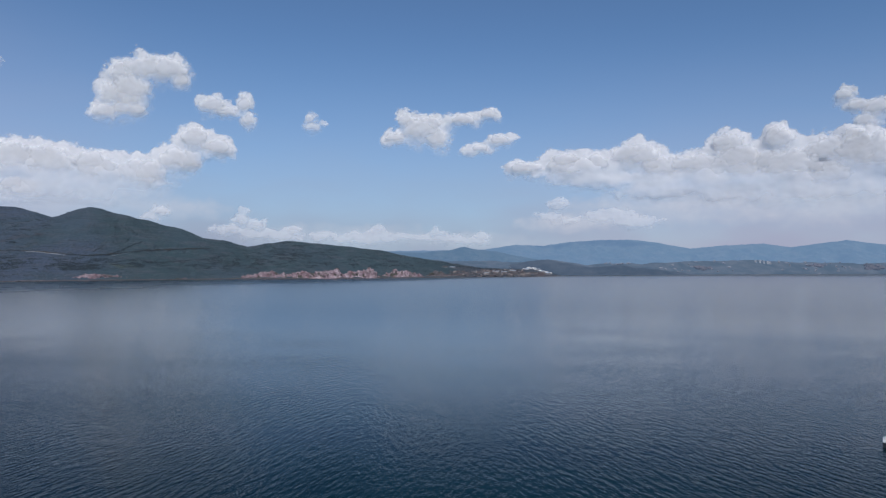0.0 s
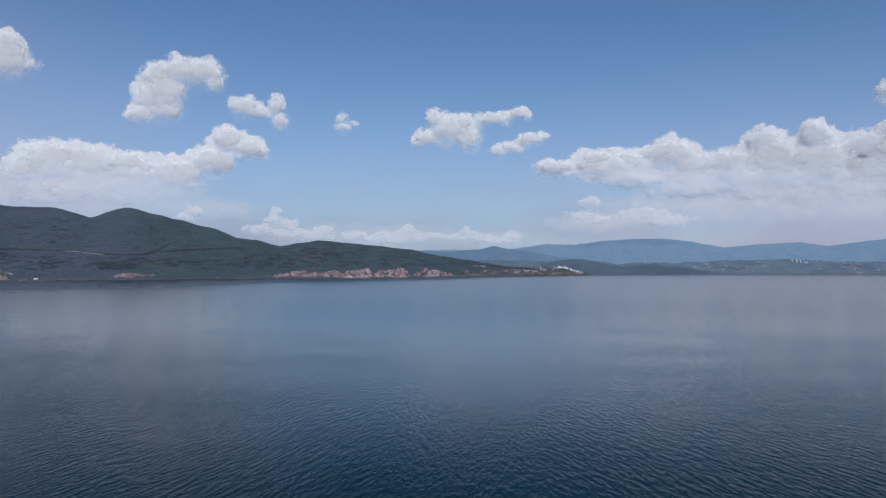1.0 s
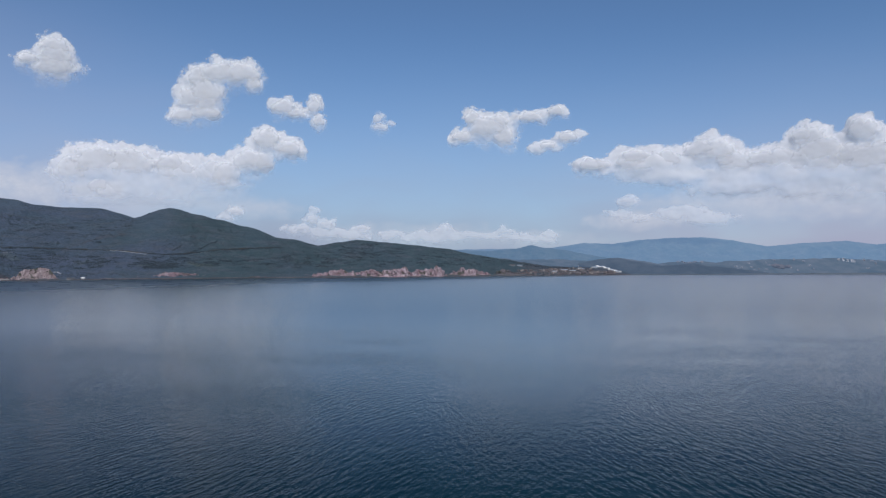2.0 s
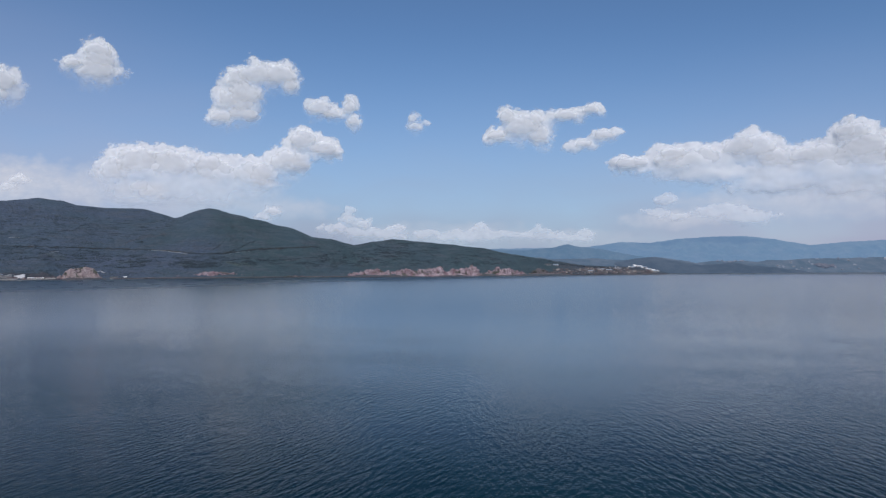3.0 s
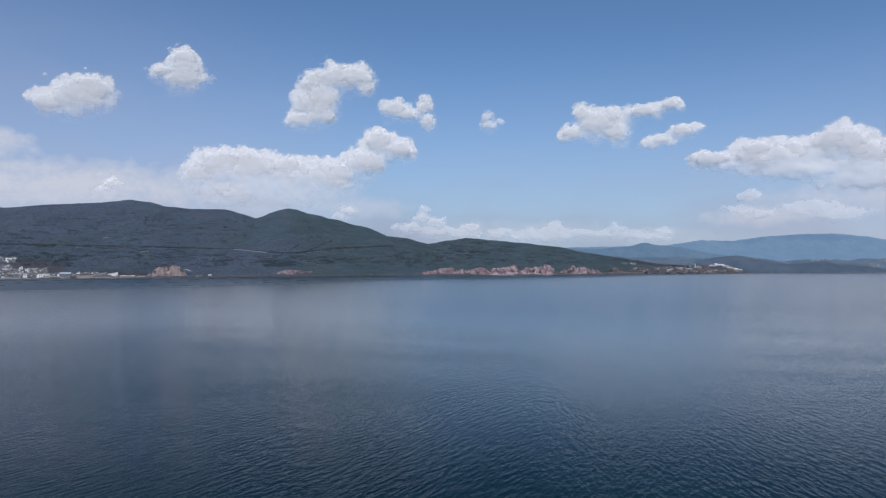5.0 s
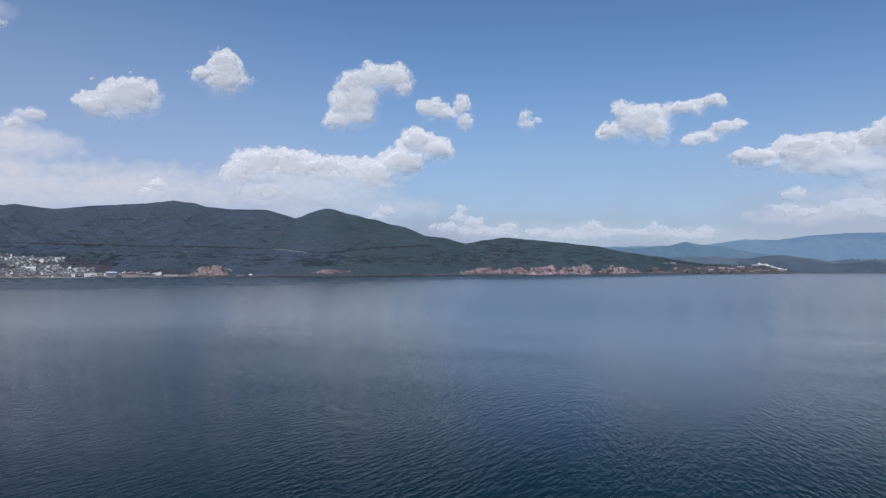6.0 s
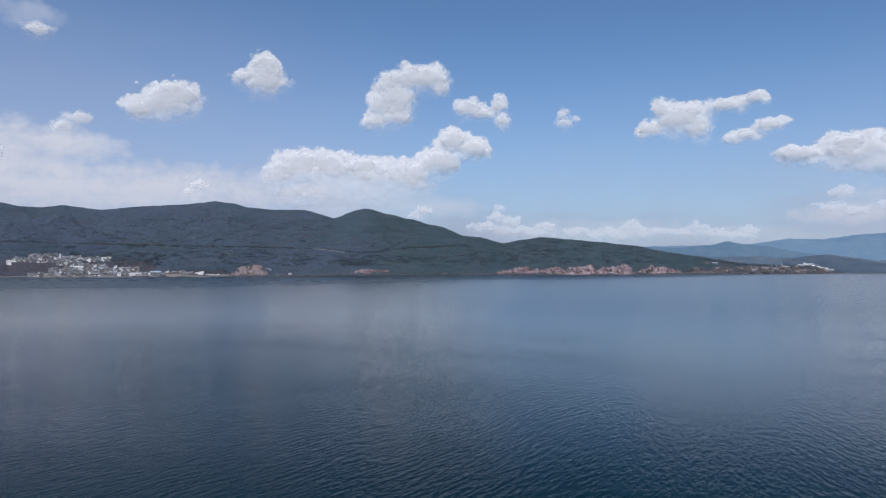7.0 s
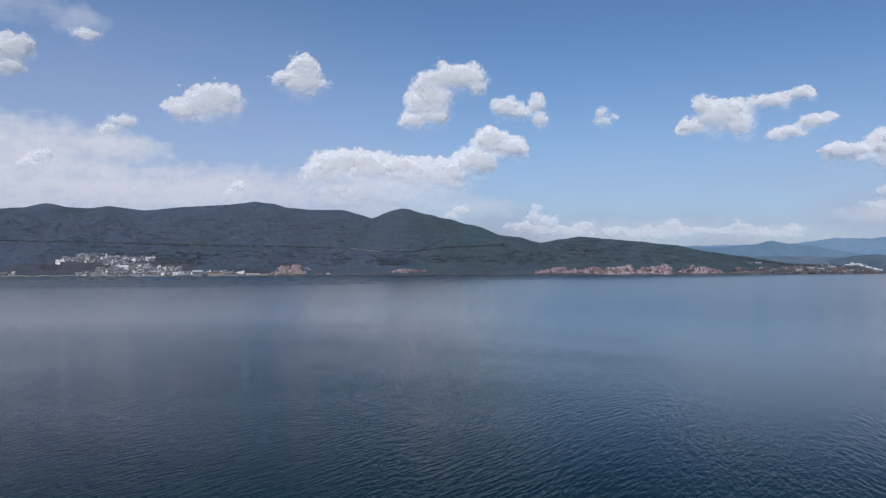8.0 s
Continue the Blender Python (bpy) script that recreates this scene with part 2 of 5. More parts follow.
def land_height(X, Y):
    d, _ = line_distance(X, Y, SHORE_LINE)
    s = np.where(inside(X, Y, LAND), d, -d) + 14 * fbm(X / 120, Y / 120, 4, 3)
    ha, da = ridge_height(X, Y, RIDGE_A, 0.50, 45)
    hb, db = ridge_height(X, Y, RIDGE_B, 0.33, 30)
    base = 3 + 0.085 * np.maximum(s, 0)
    near = np.minimum(da, db)
    k = 9.0
    top = np.maximum(np.maximum(ha, hb), base)
    h = top + k * np.log(np.exp((ha - top) / k) + np.exp((hb - top) / k) + np.exp((base - top) / k)) - k * 0.1
    cut = step(20, 220, near)
    h = h - cut * 30 * np.abs(fbm(X / 260, Y / 260, 5, 11)) * step(0, 250, s) + (1.2 + 4.5 * cut) * fbm(X / 70, Y / 70, 4, 21)
    cap = 1.0 + 0.62 * s
    h = np.minimum(h, cap)
    return np.where(s > 0, np.maximum(h, 0.02 * s), 0.3 * s), s


RAST_AZ, RAST_R = np.arange(-66, 10.6, 0.1), np.arange(2060, 3420, 6.0)
RAST_Z, RAST_S = land_height(RAST_R[None, :] * np.sin(np.radians(RAST_AZ))[:, None], RAST_R[None, :] * np.cos(np.radians(RAST_AZ))[:, None])


def on_slope(az, el):
    """The distance at which the slope first rises to an elevation angle above the eye."""
    i = int(round((az - RAST_AZ[0]) / 0.1))
    up = np.degrees(np.arctan2(RAST_Z[i] - EYE, RAST_R))
    j = max(int(np.argmax(up >= el)), 1)
    return float(RAST_R[j - 1] + 6.0 * (el - up[j - 1]) / (up[j] - up[j - 1]))


def fan(name, az0, az1, n_az, r0, r1, n_r, height, material, power=1.0):
    az = np.radians(np.linspace(az0, az1, n_az))[:, None]
    r = (r0 + (r1 - r0) * np.linspace(0, 1, n_r) ** power)[None, :]
    X, Y = r * np.sin(az), r * np.cos(az)
    Z, S = height(X, Y)
    v = np.stack([X, Y, Z], -1).reshape(-1, 3)
    f = grid_faces(n_az, n_r, Z > -4)[:, ::-1]
    v, f, s = compact(v, f, S.ravel())
    ob = mesh_object(name, v, f, material)
    attribute(ob, "inland", s)
    return ob


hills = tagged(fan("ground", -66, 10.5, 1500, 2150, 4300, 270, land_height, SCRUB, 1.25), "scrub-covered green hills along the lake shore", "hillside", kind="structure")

co = np.zeros(len(hills.data.vertices) * 3)
hills.data.vertices.foreach_get("co", co)
co = co.reshape(-1, 3)


def spot(az, inland, wide, deep):
    """How far places lie within an oval of the plan, 1 at its middle."""
    x, y = polar(az, 2290 + inland)
    return step(0, 0.6, 1.2 - ((co[:, 0] - x) / wide) ** 2 - ((co[:, 1] - y) / deep) ** 2 + 0.4 * fbm(co[:, 0] / 60, co[:, 1] / 60, 3, 91))


# trodden and built-up ground: village, fields, quarry, headland
attribute(hills, "bare", np.clip(spot(-45.5, 110, 190, 190) + 0.8 * spot(-48.8, 260, 120, 120) + 0.6 * spot(-52, 150, 120, 100) + spot(-37, 10, 120, 70) + 0.4 * spot(4.6, 560, 210, 130) + 0.5 * spot(-30.5, 380, 90, 20), 0, 1))
# small pale fields and clearings on the lower slopes
attribute(hills, "field", np.clip(sum(much * spot(az, on_slope(az, el) - 2290, wide, deep) for az, el, wide, deep, much in ((-24.1, 0.42, 30, 16, 0.9), (-23.2, 0.3, 24, 10, 0.5), (-27.6, 0.25, 26, 10, 0.5), (-31.6, 0.5, 30, 14, 0.4), (-36.0, 0.9, 34, 14, 0.4), (-41.5, 1.75, 46, 14, 0.4))), 0, 1))
# the greener slopes run from the pointed hill down to the headland, haze-blue ones left
bearing = np.degrees(np.arctan2(co[:, 0], co[:, 1]))
attribute(hills, "lush", step(-33, -20, bearing + 3 * fbm(co[:, 0] / 200, co[:, 1] / 200, 3, 61)) * (1 - 0.6 * step(-2, 4, bearing)))

# ---- far shore and mountains ----
FAR_SHORE = [(-7, 3500), (4, 3430), (8, 3450), (10, 3520), (13, 3560), (18, 3680), (24, 3900), (30, 4120), (36, 4200), (48, 4300)]
FAR_LAND = [polar(a, d) for a, d in FAR_SHORE] + [polar(48, 4980), polar(20, 4980), polar(-7, 4980)]
FAR_LINE = [(*polar(a, d), 0.0) for a, d in FAR_SHORE]
LOW_HILLS = crest([(-6, 3900, 0.9), (-1, 3850, 0.75), (0.5, 3800, 0.6), (2.9, 3800, 0.63), (4.5, 3800, 0.6), (5.8, 3800, 0.26), (6.6, 3800, 0.4), (7.9, 3800, 0.69), (9.1, 3800, 0.5), (10.4, 3800, 0.0), (12.1, 3820, 0.36), (13.7, 3840, 0.38), (15.2, 3860, 0.30), (16.6, 3900, 0.46), (19.1, 3980, 0.5), (21.8, 4080, 0.6), (25.5, 4250, 0.4), (29, 4300, 0.3), (34, 4350, 0.3), (46, 4400, 0.3)])
MOUNTAINS = crest([(-12, 4650, 1.3), (-4.6, 4650, 1.42), (-2, 4650, 1.45), (-0.2, 4650, 1.46), (1.6, 4650, 1.5), (3.2, 4650, 1.52), (5.8, 4650, 1.88), (7.8, 4650, 1.78), (9.9, 4650, 2.06), (12.1, 4650, 2.18), (14.4, 4650, 2.2), (16.3, 4650, 1.95), (18.7, 4650, 1.46), (20.6, 4650, 1.64), (23.7, 4650, 1.76), (25.5, 4650, 1.48), (27.3, 4650, 1.7), (29, 4650, 1.9), (31.3, 4650, 1.54), (38, 4650, 1.8), (48, 4650, 1.5)])


def far_height(X, Y):
    d, _ = line_distance(X, Y, FAR_LINE)
    s = np.where(inside(X, Y, FAR_LAND), d, -d) + 12 * fbm(X / 150, Y / 150, 3, 5)
    h, dr = ridge_height(X, Y, LOW_HILLS, 0.16, 40)
    h = np.maximum(h, 3 + 0.03 * s) + 6 * fbm(X / 110, Y / 110, 4, 8)
    h = np.minimum(h, 1 + 0.3 * s)
    return np.where(s > 0, np.maximum(h, 0.3), 0.3 * s), s


def mountain_height(X, Y):
    h, d = ridge_height(X, Y, MOUNTAINS, 0.42, 20)
    h = h - 28 * np.abs(fbm(X / 200, Y / 200, 4, 31)) * step(5, 120, d) + 2 * fbm(X / 50, Y / 50, 3, 9)
    return np.maximum(h, -10), d


# the nearer, darker ridge before the range
FOOTHILLS = crest([(-10, 4350, 1.36), (-3.7, 4350, 1.38), (-1.5, 4350, 1.33), (0.6, 4350, 1.5), (1.6, 4350, 1.74), (2.5, 4350, 1.55), (4.2, 4350, 1.36), (6.0, 4350, 0.98), (8.0, 4350, 0.62), (9.6, 4350, 0.3), (11, 4350, -0.2)])


def foothill_height(X, Y):
    h, d = ridge_height(X, Y, FOOTHILLS, 0.42, 20)
    h = h - 24 * np.abs(fbm(X / 160, Y / 160, 4, 35)) * step(5, 100, d) + 2.5 * fbm(X / 45, Y / 45, 3, 19)
    return np.maximum(h, -10), d


tagged(fan("backdrop_foothills", -10, 12, 420, 4130, 4500, 60, foothill_height, FOOT_BLUE), "hazy blue wooded ridge before the far range", "mountains", kind="structure")
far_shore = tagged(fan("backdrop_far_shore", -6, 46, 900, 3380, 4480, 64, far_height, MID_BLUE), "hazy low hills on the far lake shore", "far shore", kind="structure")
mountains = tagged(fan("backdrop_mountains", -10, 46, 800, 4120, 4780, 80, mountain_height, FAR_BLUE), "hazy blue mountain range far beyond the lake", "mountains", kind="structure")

# two dark low hills before the far shore
NEAR_LINE = [(*polar(a, d), 0.0) for a, d in ((5.2, 3390), (8, 3360), (10.6, 3400), (13.5, 3420), (16.6, 3500), (19.0, 3640))]
NEAR_LAND = [p[:2] for p in NEAR_LINE] + [polar(19.0, 3800), polar(5.2, 3800)]
NEAR_HILLS = crest([(5.4, 3520, -0.2), (6.5, 3520, 0.38), (7.2, 3520, 0.62), (7.9, 3520, 0.68), (8.6, 3520, 0.56), (9.3, 3520, 0.28), (10.2, 3520, -0.1), (11.2, 3530, -0.02), (12.3, 3540, 0.2), (13.5, 3550, 0.24), (14.6, 3560, 0.10), (16.0, 3590, -0.06), (17.4, 3640, -0.26), (18.8, 3700, -0.5)])


def near_height(X, Y):
    d, _ = line_distance(X, Y, NEAR_LINE)
    s = np.where(inside(X, Y, NEAR_LAND), d, -d) + 8 * fbm(X / 90, Y / 90, 3, 15)
    h, dr = ridge_height(X, Y, NEAR_HILLS, 0.2, 30)
    h = np.minimum(h + 4 * fbm(X / 80, Y / 80, 4, 18), 1 + 0.45 * s)
    return np.where(s > 0, np.maximum(h, 0.3), 0.3 * s), s


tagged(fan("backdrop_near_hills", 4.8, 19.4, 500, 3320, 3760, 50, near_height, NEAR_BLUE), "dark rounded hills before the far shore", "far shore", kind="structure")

# ---- water ----
n_az, n_r = 721, 260
az = np.radians(np.linspace(-180, 180, n_az))[:, None]
r = np.concatenate([[0.01], np.geomspace(20, 9000, n_r - 1)])[None, :]
X, Y = r * np.sin(az), r * np.cos(az)
v = np.stack([X, Y, np.zeros_like(X)], -1).reshape(-1, 3)
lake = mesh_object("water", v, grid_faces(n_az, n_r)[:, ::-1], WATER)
d, _ = line_distance(X, Y, SHORE_LINE)
# a lee of smooth water along the near shore, out to the edge of the breeze
LEE = [(*polar(a, q), q) for a, q in ((-90, 1150), (-53, 1070), (-45, 1070), (-35, 1150), (-28, 1260), (-21, 1420), (-12, 1690), (-5, 1800), (2, 2250), (9, 2850))]
_, lee = line_distance(X, Y, LEE)
wind = (lee - r) / 60 + 0.9 * fbm(X / 400, Y / 160, 3, 41)
calm = step(-1.0, 1.0, wind + 0 * X)
streak = step(0.25, 0.5, fbm(X / 900, Y / 45, 3, 47)) * (1 - calm)
calm = np.clip(calm + 0.5 * streak, 0, 1)
attribute(lake, "chop", (0.06 + 0.11 * step(110, 600, r) + 0 * X))
# distance from the camera, for the reflectivity ramp
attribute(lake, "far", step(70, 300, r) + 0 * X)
attribute(lake, "waves", (0.06 + 0.94 * calm) * (1 - 0.9 * step(130, 520, r)))
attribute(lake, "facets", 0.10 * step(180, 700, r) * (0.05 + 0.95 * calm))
# lean grows with distance from the camera, to fit its view
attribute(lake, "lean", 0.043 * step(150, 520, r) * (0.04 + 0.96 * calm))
attribute(lake, "ruffle", 0.06 + 0.94 * calm)
tagged(lake, "calm dark blue lake with small wind ripples", "lake", kind="structure")


# ---- clouds ----
def billow(name, puffs, opacity, depth, seed, rough, dist, foot=0.25, soft=0.5, fray=1.0, parent=None, warp=1.0):
    """One heap of vapour: a relief of puffs (azimuth, elevation, half width, half height in degrees), crisp above and fading to its foot."""
    p = np.array(puffs)
    a0, a1 = (p[:, 0] - p[:, 2]).min() - 0.8, (p[:, 0] + p[:, 2]).max() + 0.8
    e0, e1 = (p[:, 1] - p[:, 3]).min() - 0.7, (p[:, 1] + p[:, 3]).max() + 0.6
    size = 0.085
    nu, nv = int((a1 - a0) / size) + 2, int((e1 - e0) / size) + 2
    A, E = np.meshgrid(np.linspace(a0, a1, nu), np.linspace(e0, e1, nv), indexing="ij")
    wa = A + warp * 0.30 * fbm(A / 1.3, E / 1.3, 3, seed + 50)
    we = E + warp * 0.24 * fbm(A / 1.3, E / 1.3, 3, seed + 60)
    total, smooth, lift = np.zeros_like(A), np.zeros_like(A), np.zeros_like(A)
    for ca, ce, ra, re in puffs:
        q = 1 - ((wa - ca) / ra) ** 2 - ((we - ce) / re) ** 2
        w = np.exp(5 * np.clip(q, -3, 1))
        total = total + w
        lift = lift + w * (we - ce) / re
        smooth = smooth + np.exp(2.2 * np.clip(q, -3, 1))
    body, mound, lift = np.log(total + 1e-6) / 5, np.log(smooth + 1e-6) / 2.2, lift / total
    depth = depth * min(1.0, p[:, 2].max() / 2.2)
    lumps = heaps(A / 1.3, E / 1.05, 5, seed, 0.55)
    density = (1.35 * body + 0.1 if len(puffs) > 9 else body) + rough * (lumps - 0.45)
    keep = density > -0.2
    R = dist - depth * (np.clip(mound, 0, 1.6) ** 1.2 + np.clip(body, 0, 0.6) * (0.55 * fbm(A / 2.6, E / 1.8, 3, seed + 5, 0.38) + 0.02 * (lumps - 0.45)))
    R = R + 0.45 * np.radians(E - e0) * dist * (depth > 7)      # heaped backwards, so that the front seen by the camera catches more sun
    a, e = np.radians(A), np.radians(E)
    v = np.stack([R * np.sin(a) * np.cos(e), R * np.cos(a) * np.cos(e), EYE + R * np.sin(e)], -1).reshape(-1, 3)
    high = step(-1.0, 0.35, lift)
    cover = opacity * (foot + (1 - foot) * high)
    if len(puffs) > 9:
        cover = cover * (0.15 + 0.85 * step(0.08, 0.55, (E - e0) / (e1 - e0) + 0.12 * fbm(A / 2.5, E / 2, 3, seed + 8)))
    rim = soft * (3.0 - 2.0 * step(-0.6, 0.4, lift))
    v, f, dn, cover, rim, high = compact(v, grid_faces(nu, nv, keep), density.ravel(), cover.ravel(), rim.ravel(), high.ravel())
    ob = mesh_object(name, v, f, CLOUD, parent)
    for key, value in (("vapour", dn), ("cover", cover), ("soft", rim), ("fray", fray * (0.9 - 0.1 * high))):
        attribute(ob, key, value)
    return ob


def head(puff, opacity, seed, dist, parent):
    """One swelling cumulus head: a shallow, lumpy dome turned to the camera, crisp above and melting into the cloud
    below.
    """
    ca, ce, ra, re = puff
    size = 0.07
    nu, nv = int((2.5 * ra + 0.4) / size) + 2, int((2.5 * re + 0.4) / size) + 2
    A, E = np.meshgrid(np.linspace(ca - 1.25 * ra - 0.2, ca + 1.25 * ra + 0.2, nu), np.linspace(ce - 1.25 * re - 0.2, ce + 1.25 * re + 0.2, nv), indexing="ij")
    wa = A + 0.16 * ra * fbm(A / 0.9, E / 0.9, 3, seed + 50)
    we = E + 0.16 * re * fbm(A / 0.9, E / 0.9, 3, seed + 60)
    q = 1 - ((wa - ca) / ra) ** 2 - ((we - ce) / re) ** 2
    lumps = heaps(A / 0.9, E / 0.75, 4, seed, 0.5)
    density = q + 0.55 * (lumps - 0.42)
    metre = radians(1) * dist
    bulge = 0.15 * min(ra, re) * metre
    R = dist - bulge * (np.sqrt(np.clip(q + 0.25, 0, 1.25)) + 0.16 * (lumps - 0.42) * np.clip(q + 0.4, 0, 1))
    R = R + 0.45 * np.radians(E - ce) * dist      # heaped backwards, as the body
    high = step(-0.75, 0.25, (we - ce) / re)
    a, e = np.radians(A), np.radians(E)
    v = np.stack([R * np.sin(a) * np.cos(e), R * np.cos(a) * np.cos(e), EYE + R * np.sin(e)], -1).reshape(-1, 3)
    v, f, dn, cover, high = compact(v, grid_faces(nu, nv, density > -0.25), density.ravel(), (opacity * high).ravel(), high.ravel())
    ob = mesh_object("head", v, f, CLOUD, parent)
    for key, value in (("vapour", dn), ("cover", cover), ("soft", 0.95 - 0.3 * high), ("fray", 0.6 + 0 * high)):
        attribute(ob, key, value)
    return ob


def cloud(label, puffs, opacity, seed, dist):
    """A cumulus: a soft body, and the heads that swell out of it."""
    ob = tagged(new("cloud"), label, "cloud", "clouds")
    ob.matrix_basis = pose(0, 0, 0)
    rng = random.Random(seed)
    widest = max(q[2] for q in puffs)
    small, bank = widest < 1.25, len(puffs) > 9
    billow("body", puffs, opacity * (0.9 if small else 1.0), 40.0 if bank else 22.0, seed, 0.4 if small else 0.62, dist, 0.5 if bank else 0.45, 0.75 if small else 0.5, 1.0, ob)
    foot, deep = min(q[1] - q[3] for q in puffs) - 0.7, (30.0 if bank else 17.0) * min(1.0, widest / 2.2)
    for k, (ca, ce, ra, re) in enumerate(puffs):
        if re < 0.55 or ra / re > 3.2:
            continue
        for j in range(2 if bank else 1):
            u, turn = (rng.uniform(0.40, 0.62) if j else 0.72), rng.uniform(0.1, 3.04)
            out = 0.0 if j == 0 else 0.45
            place = (ca + out * ra * math.cos(turn), ce + 0.08 * re + out * re * 0.8 * math.sin(turn) - 0.06 * j * re, u * min(ra, 1.5 * re), u * re)
            head(place, (0.66 if j else 0.74) * opacity, seed + 11 * k + 3 * j, dist + 0.45 * radians(place[1] - foot) * dist - deep - 9 - 4 * j - rng.uniform(0, 4), ob)
    return ob


CLOUDS = [
    ("white hooked cumulus cloud with ragged edges", 1.0, [(-22.4, 14.3, 2.3, 1.4), (-20.6, 14.3, 1.9, 1.4), (-23.9, 13.8, 1.3, 1.2), (-24.4, 12.3, 1.4, 1.6), (-23.5, 12.2, 1.3, 1.4), (-25.0, 11.1, 1.3, 0.9), (-19.9, 13.7, 0.8, 0.9), (-23.3, 12.8, 2.0, 1.7), (-23.4, 11.4, 1.7, 1.1)]),
    ("small white cumulus cloud with thin wisps", 0.9, [(-17.6, 12.1, 1.5, 1.0), (-16.6, 11.7, 1.8, 0.7), (-15.3, 12.2, 0.8, 1.2), (-15.0, 11.2, 0.8, 0.8)]),
    ("long white cumulus bank above the hills", 1.0, [(-30.7, 7.4, 2.6, 1.7), (-28.5, 7.3, 2.6, 1.7), (-25.5, 7.1, 2.7, 1.5), (-22.8, 6.7, 2.2, 1.8), (-32.3, 6.8, 1.5, 1.3), (-20.1, 7.9, 2.0, 1.5), (-18.9, 9.5, 1.6, 1.4), (-17.2, 9.0, 1.4, 1.1), (-29.9, 5.5, 3.5, 1.1), (-25.5, 5.3, 4.0, 1.0), (-26.8, 6.2, 6.6, 1.8)]),
    ("tiny thin white wisp of cloud", 0.75, [(-10.2, 10.8, 0.9, 0.6), (-10.4, 11.4, 0.5, 0.8), (-9.4, 11.1, 0.5, 0.3)]),
    ("white cumulus cloud with a long tail", 1.0, [(-3.0, 11.5, 0.9, 0.9), (-1.9, 10.6, 2.0, 1.6), (-0.4, 10.0, 1.2, 1.3), (-3.7, 10.1, 1.1, 0.8), (-1.0, 11.1, 2.2, 1.1), (1.6, 11.5, 2.0, 0.8), (3.6, 11.9, 1.3, 0.6)]),
    ("slim slanting white cumulus cloud", 0.95, [(3.0, 9.3, 1.6, 0.6), (4.5, 9.9, 1.3, 0.8), (5.4, 10.1, 0.7, 0.5), (2.1, 9.1, 1.1, 0.4)]),
    ("huge towering white cumulus bank with grey base", 1.0, [(6.3, 7.7, 1.8, 0.9), (9.6, 7.7, 3.0, 1.5), (11.7, 7.8, 3.4, 1.3), (15.1, 8.3, 2.3, 1.6), (16.7, 7.4, 2.0, 1.3), (19.5, 7.5, 2.4, 1.4), (21.5, 8.7, 1.7, 1.5), (21.9, 7.2, 3.1, 2.0), (24.9, 9.0, 1.5, 1.4), (25.6, 7.0, 3.3, 2.0), (28.5, 7.9, 2.8, 1.7), (29.5, 8.8, 1.0, 1.0), (30.8, 7.4, 2.6, 2.3), (17.1, 5.7, 4.9, 0.8), (23.7, 5.3, 5.6, 1.2), (29.1, 5.2, 4.1, 1.2), (12.5, 6.7, 4.5, 0.9), (20.0, 6.3, 7.0, 1.3), (28.0, 6.3, 4.5, 1.5)]),
    ("small white cumulus tower beside the bank", 0.95, [(29.0, 11.7, 0.8, 0.7), (29.8, 10.9, 0.9, 0.8), (31.0, 10.6, 1.4, 1.0), (30.3, 9.8, 1.1, 0.9)]),
    ("low pale cumulus below the great bank", 0.5, [(8.9, 4.9, 1.1, 0.7), (8.4, 4.0, 1.3, 0.5), (10.0, 3.7, 0.9, 0.4), (12.9, 3.9, 2.5, 0.7), (14.6, 3.4, 2.5, 0.6)]),
    ("low pale cumulus rising behind the hill", 0.46, [(-15.1, 4.3, 0.55, 0.5), (-15.4, 3.7, 0.8, 0.7), (-16.3, 2.9, 1.7, 0.7), (-14.3, 3.3, 0.8, 0.6), (-14.0, 2.6, 2.2, 0.6), (-11.6, 3.0, 0.9, 0.6), (-12.4, 2.5, 2.0, 0.6)]),
    ("tiny pale cumulus above the hill", 0.65, [(-21.1, 4.2, 0.9, 0.6), (-21.9, 3.8, 0.8, 0.5)]),
    ("pale cumulus row low on the horizon", 0.40, [(-9.4, 2.6, 1.2, 0.5), (-7.2, 2.3, 2.0, 0.4), (-5.2, 2.9, 1.0, 0.6), (-5.8, 2.4, 2.4, 0.6), (-2.8, 2.4, 2.2, 0.5), (-0.4, 2.8, 0.9, 0.5), (0.3, 2.3, 2.2, 0.5), (3.0, 2.5, 0.8, 0.5), (2.6, 2.1, 1.6, 0.4)]),
    ("rounded white cumulus cloud", 1.0, [(-40.6, 11.7, 2.6, 1.75), (-39.7, 12.3, 2.0, 1.4), (-42.5, 11.2, 1.5, 0.9)]),
    ("upright white cumulus cloud with a frayed foot", 1.0, [(-33.5, 15.0, 1.4, 1.1), (-33.5, 13.7, 2.1, 1.4), (-35.1, 14.1, 0.9, 0.6), (-33.4, 14.4, 1.5, 1.2)]),
    ("small white cloud fragment", 0.9, [(-48.9, 15.8, 1.1, 0.7)]),
    ("dense white cumulus cloud", 1.0, [(-53.4, 14.3, 1.5, 1.4), (-52.7, 14.8, 0.8, 0.9), (-53.5, 13.2, 1.3, 0.8), (-55.3, 13.7, 1.6, 1.4)]),
    ("small cumulus head above a pale sheet", 0.9, [(-46.3, 10.2, 1.2, 0.8), (-47.2, 9.6, 1.2, 0.6)]),
    ("small bright cumulus head", 0.9, [(-51.5, 7.4, 1.1, 0.7), (-52.2, 6.9, 1.2, 0.5)]),
    ("tiny bright cumulus above the ridge", 0.8, [(-38.3, 5.9, 0.8, 0.6), (-38.8, 5.5, 0.9, 0.5)]),
]
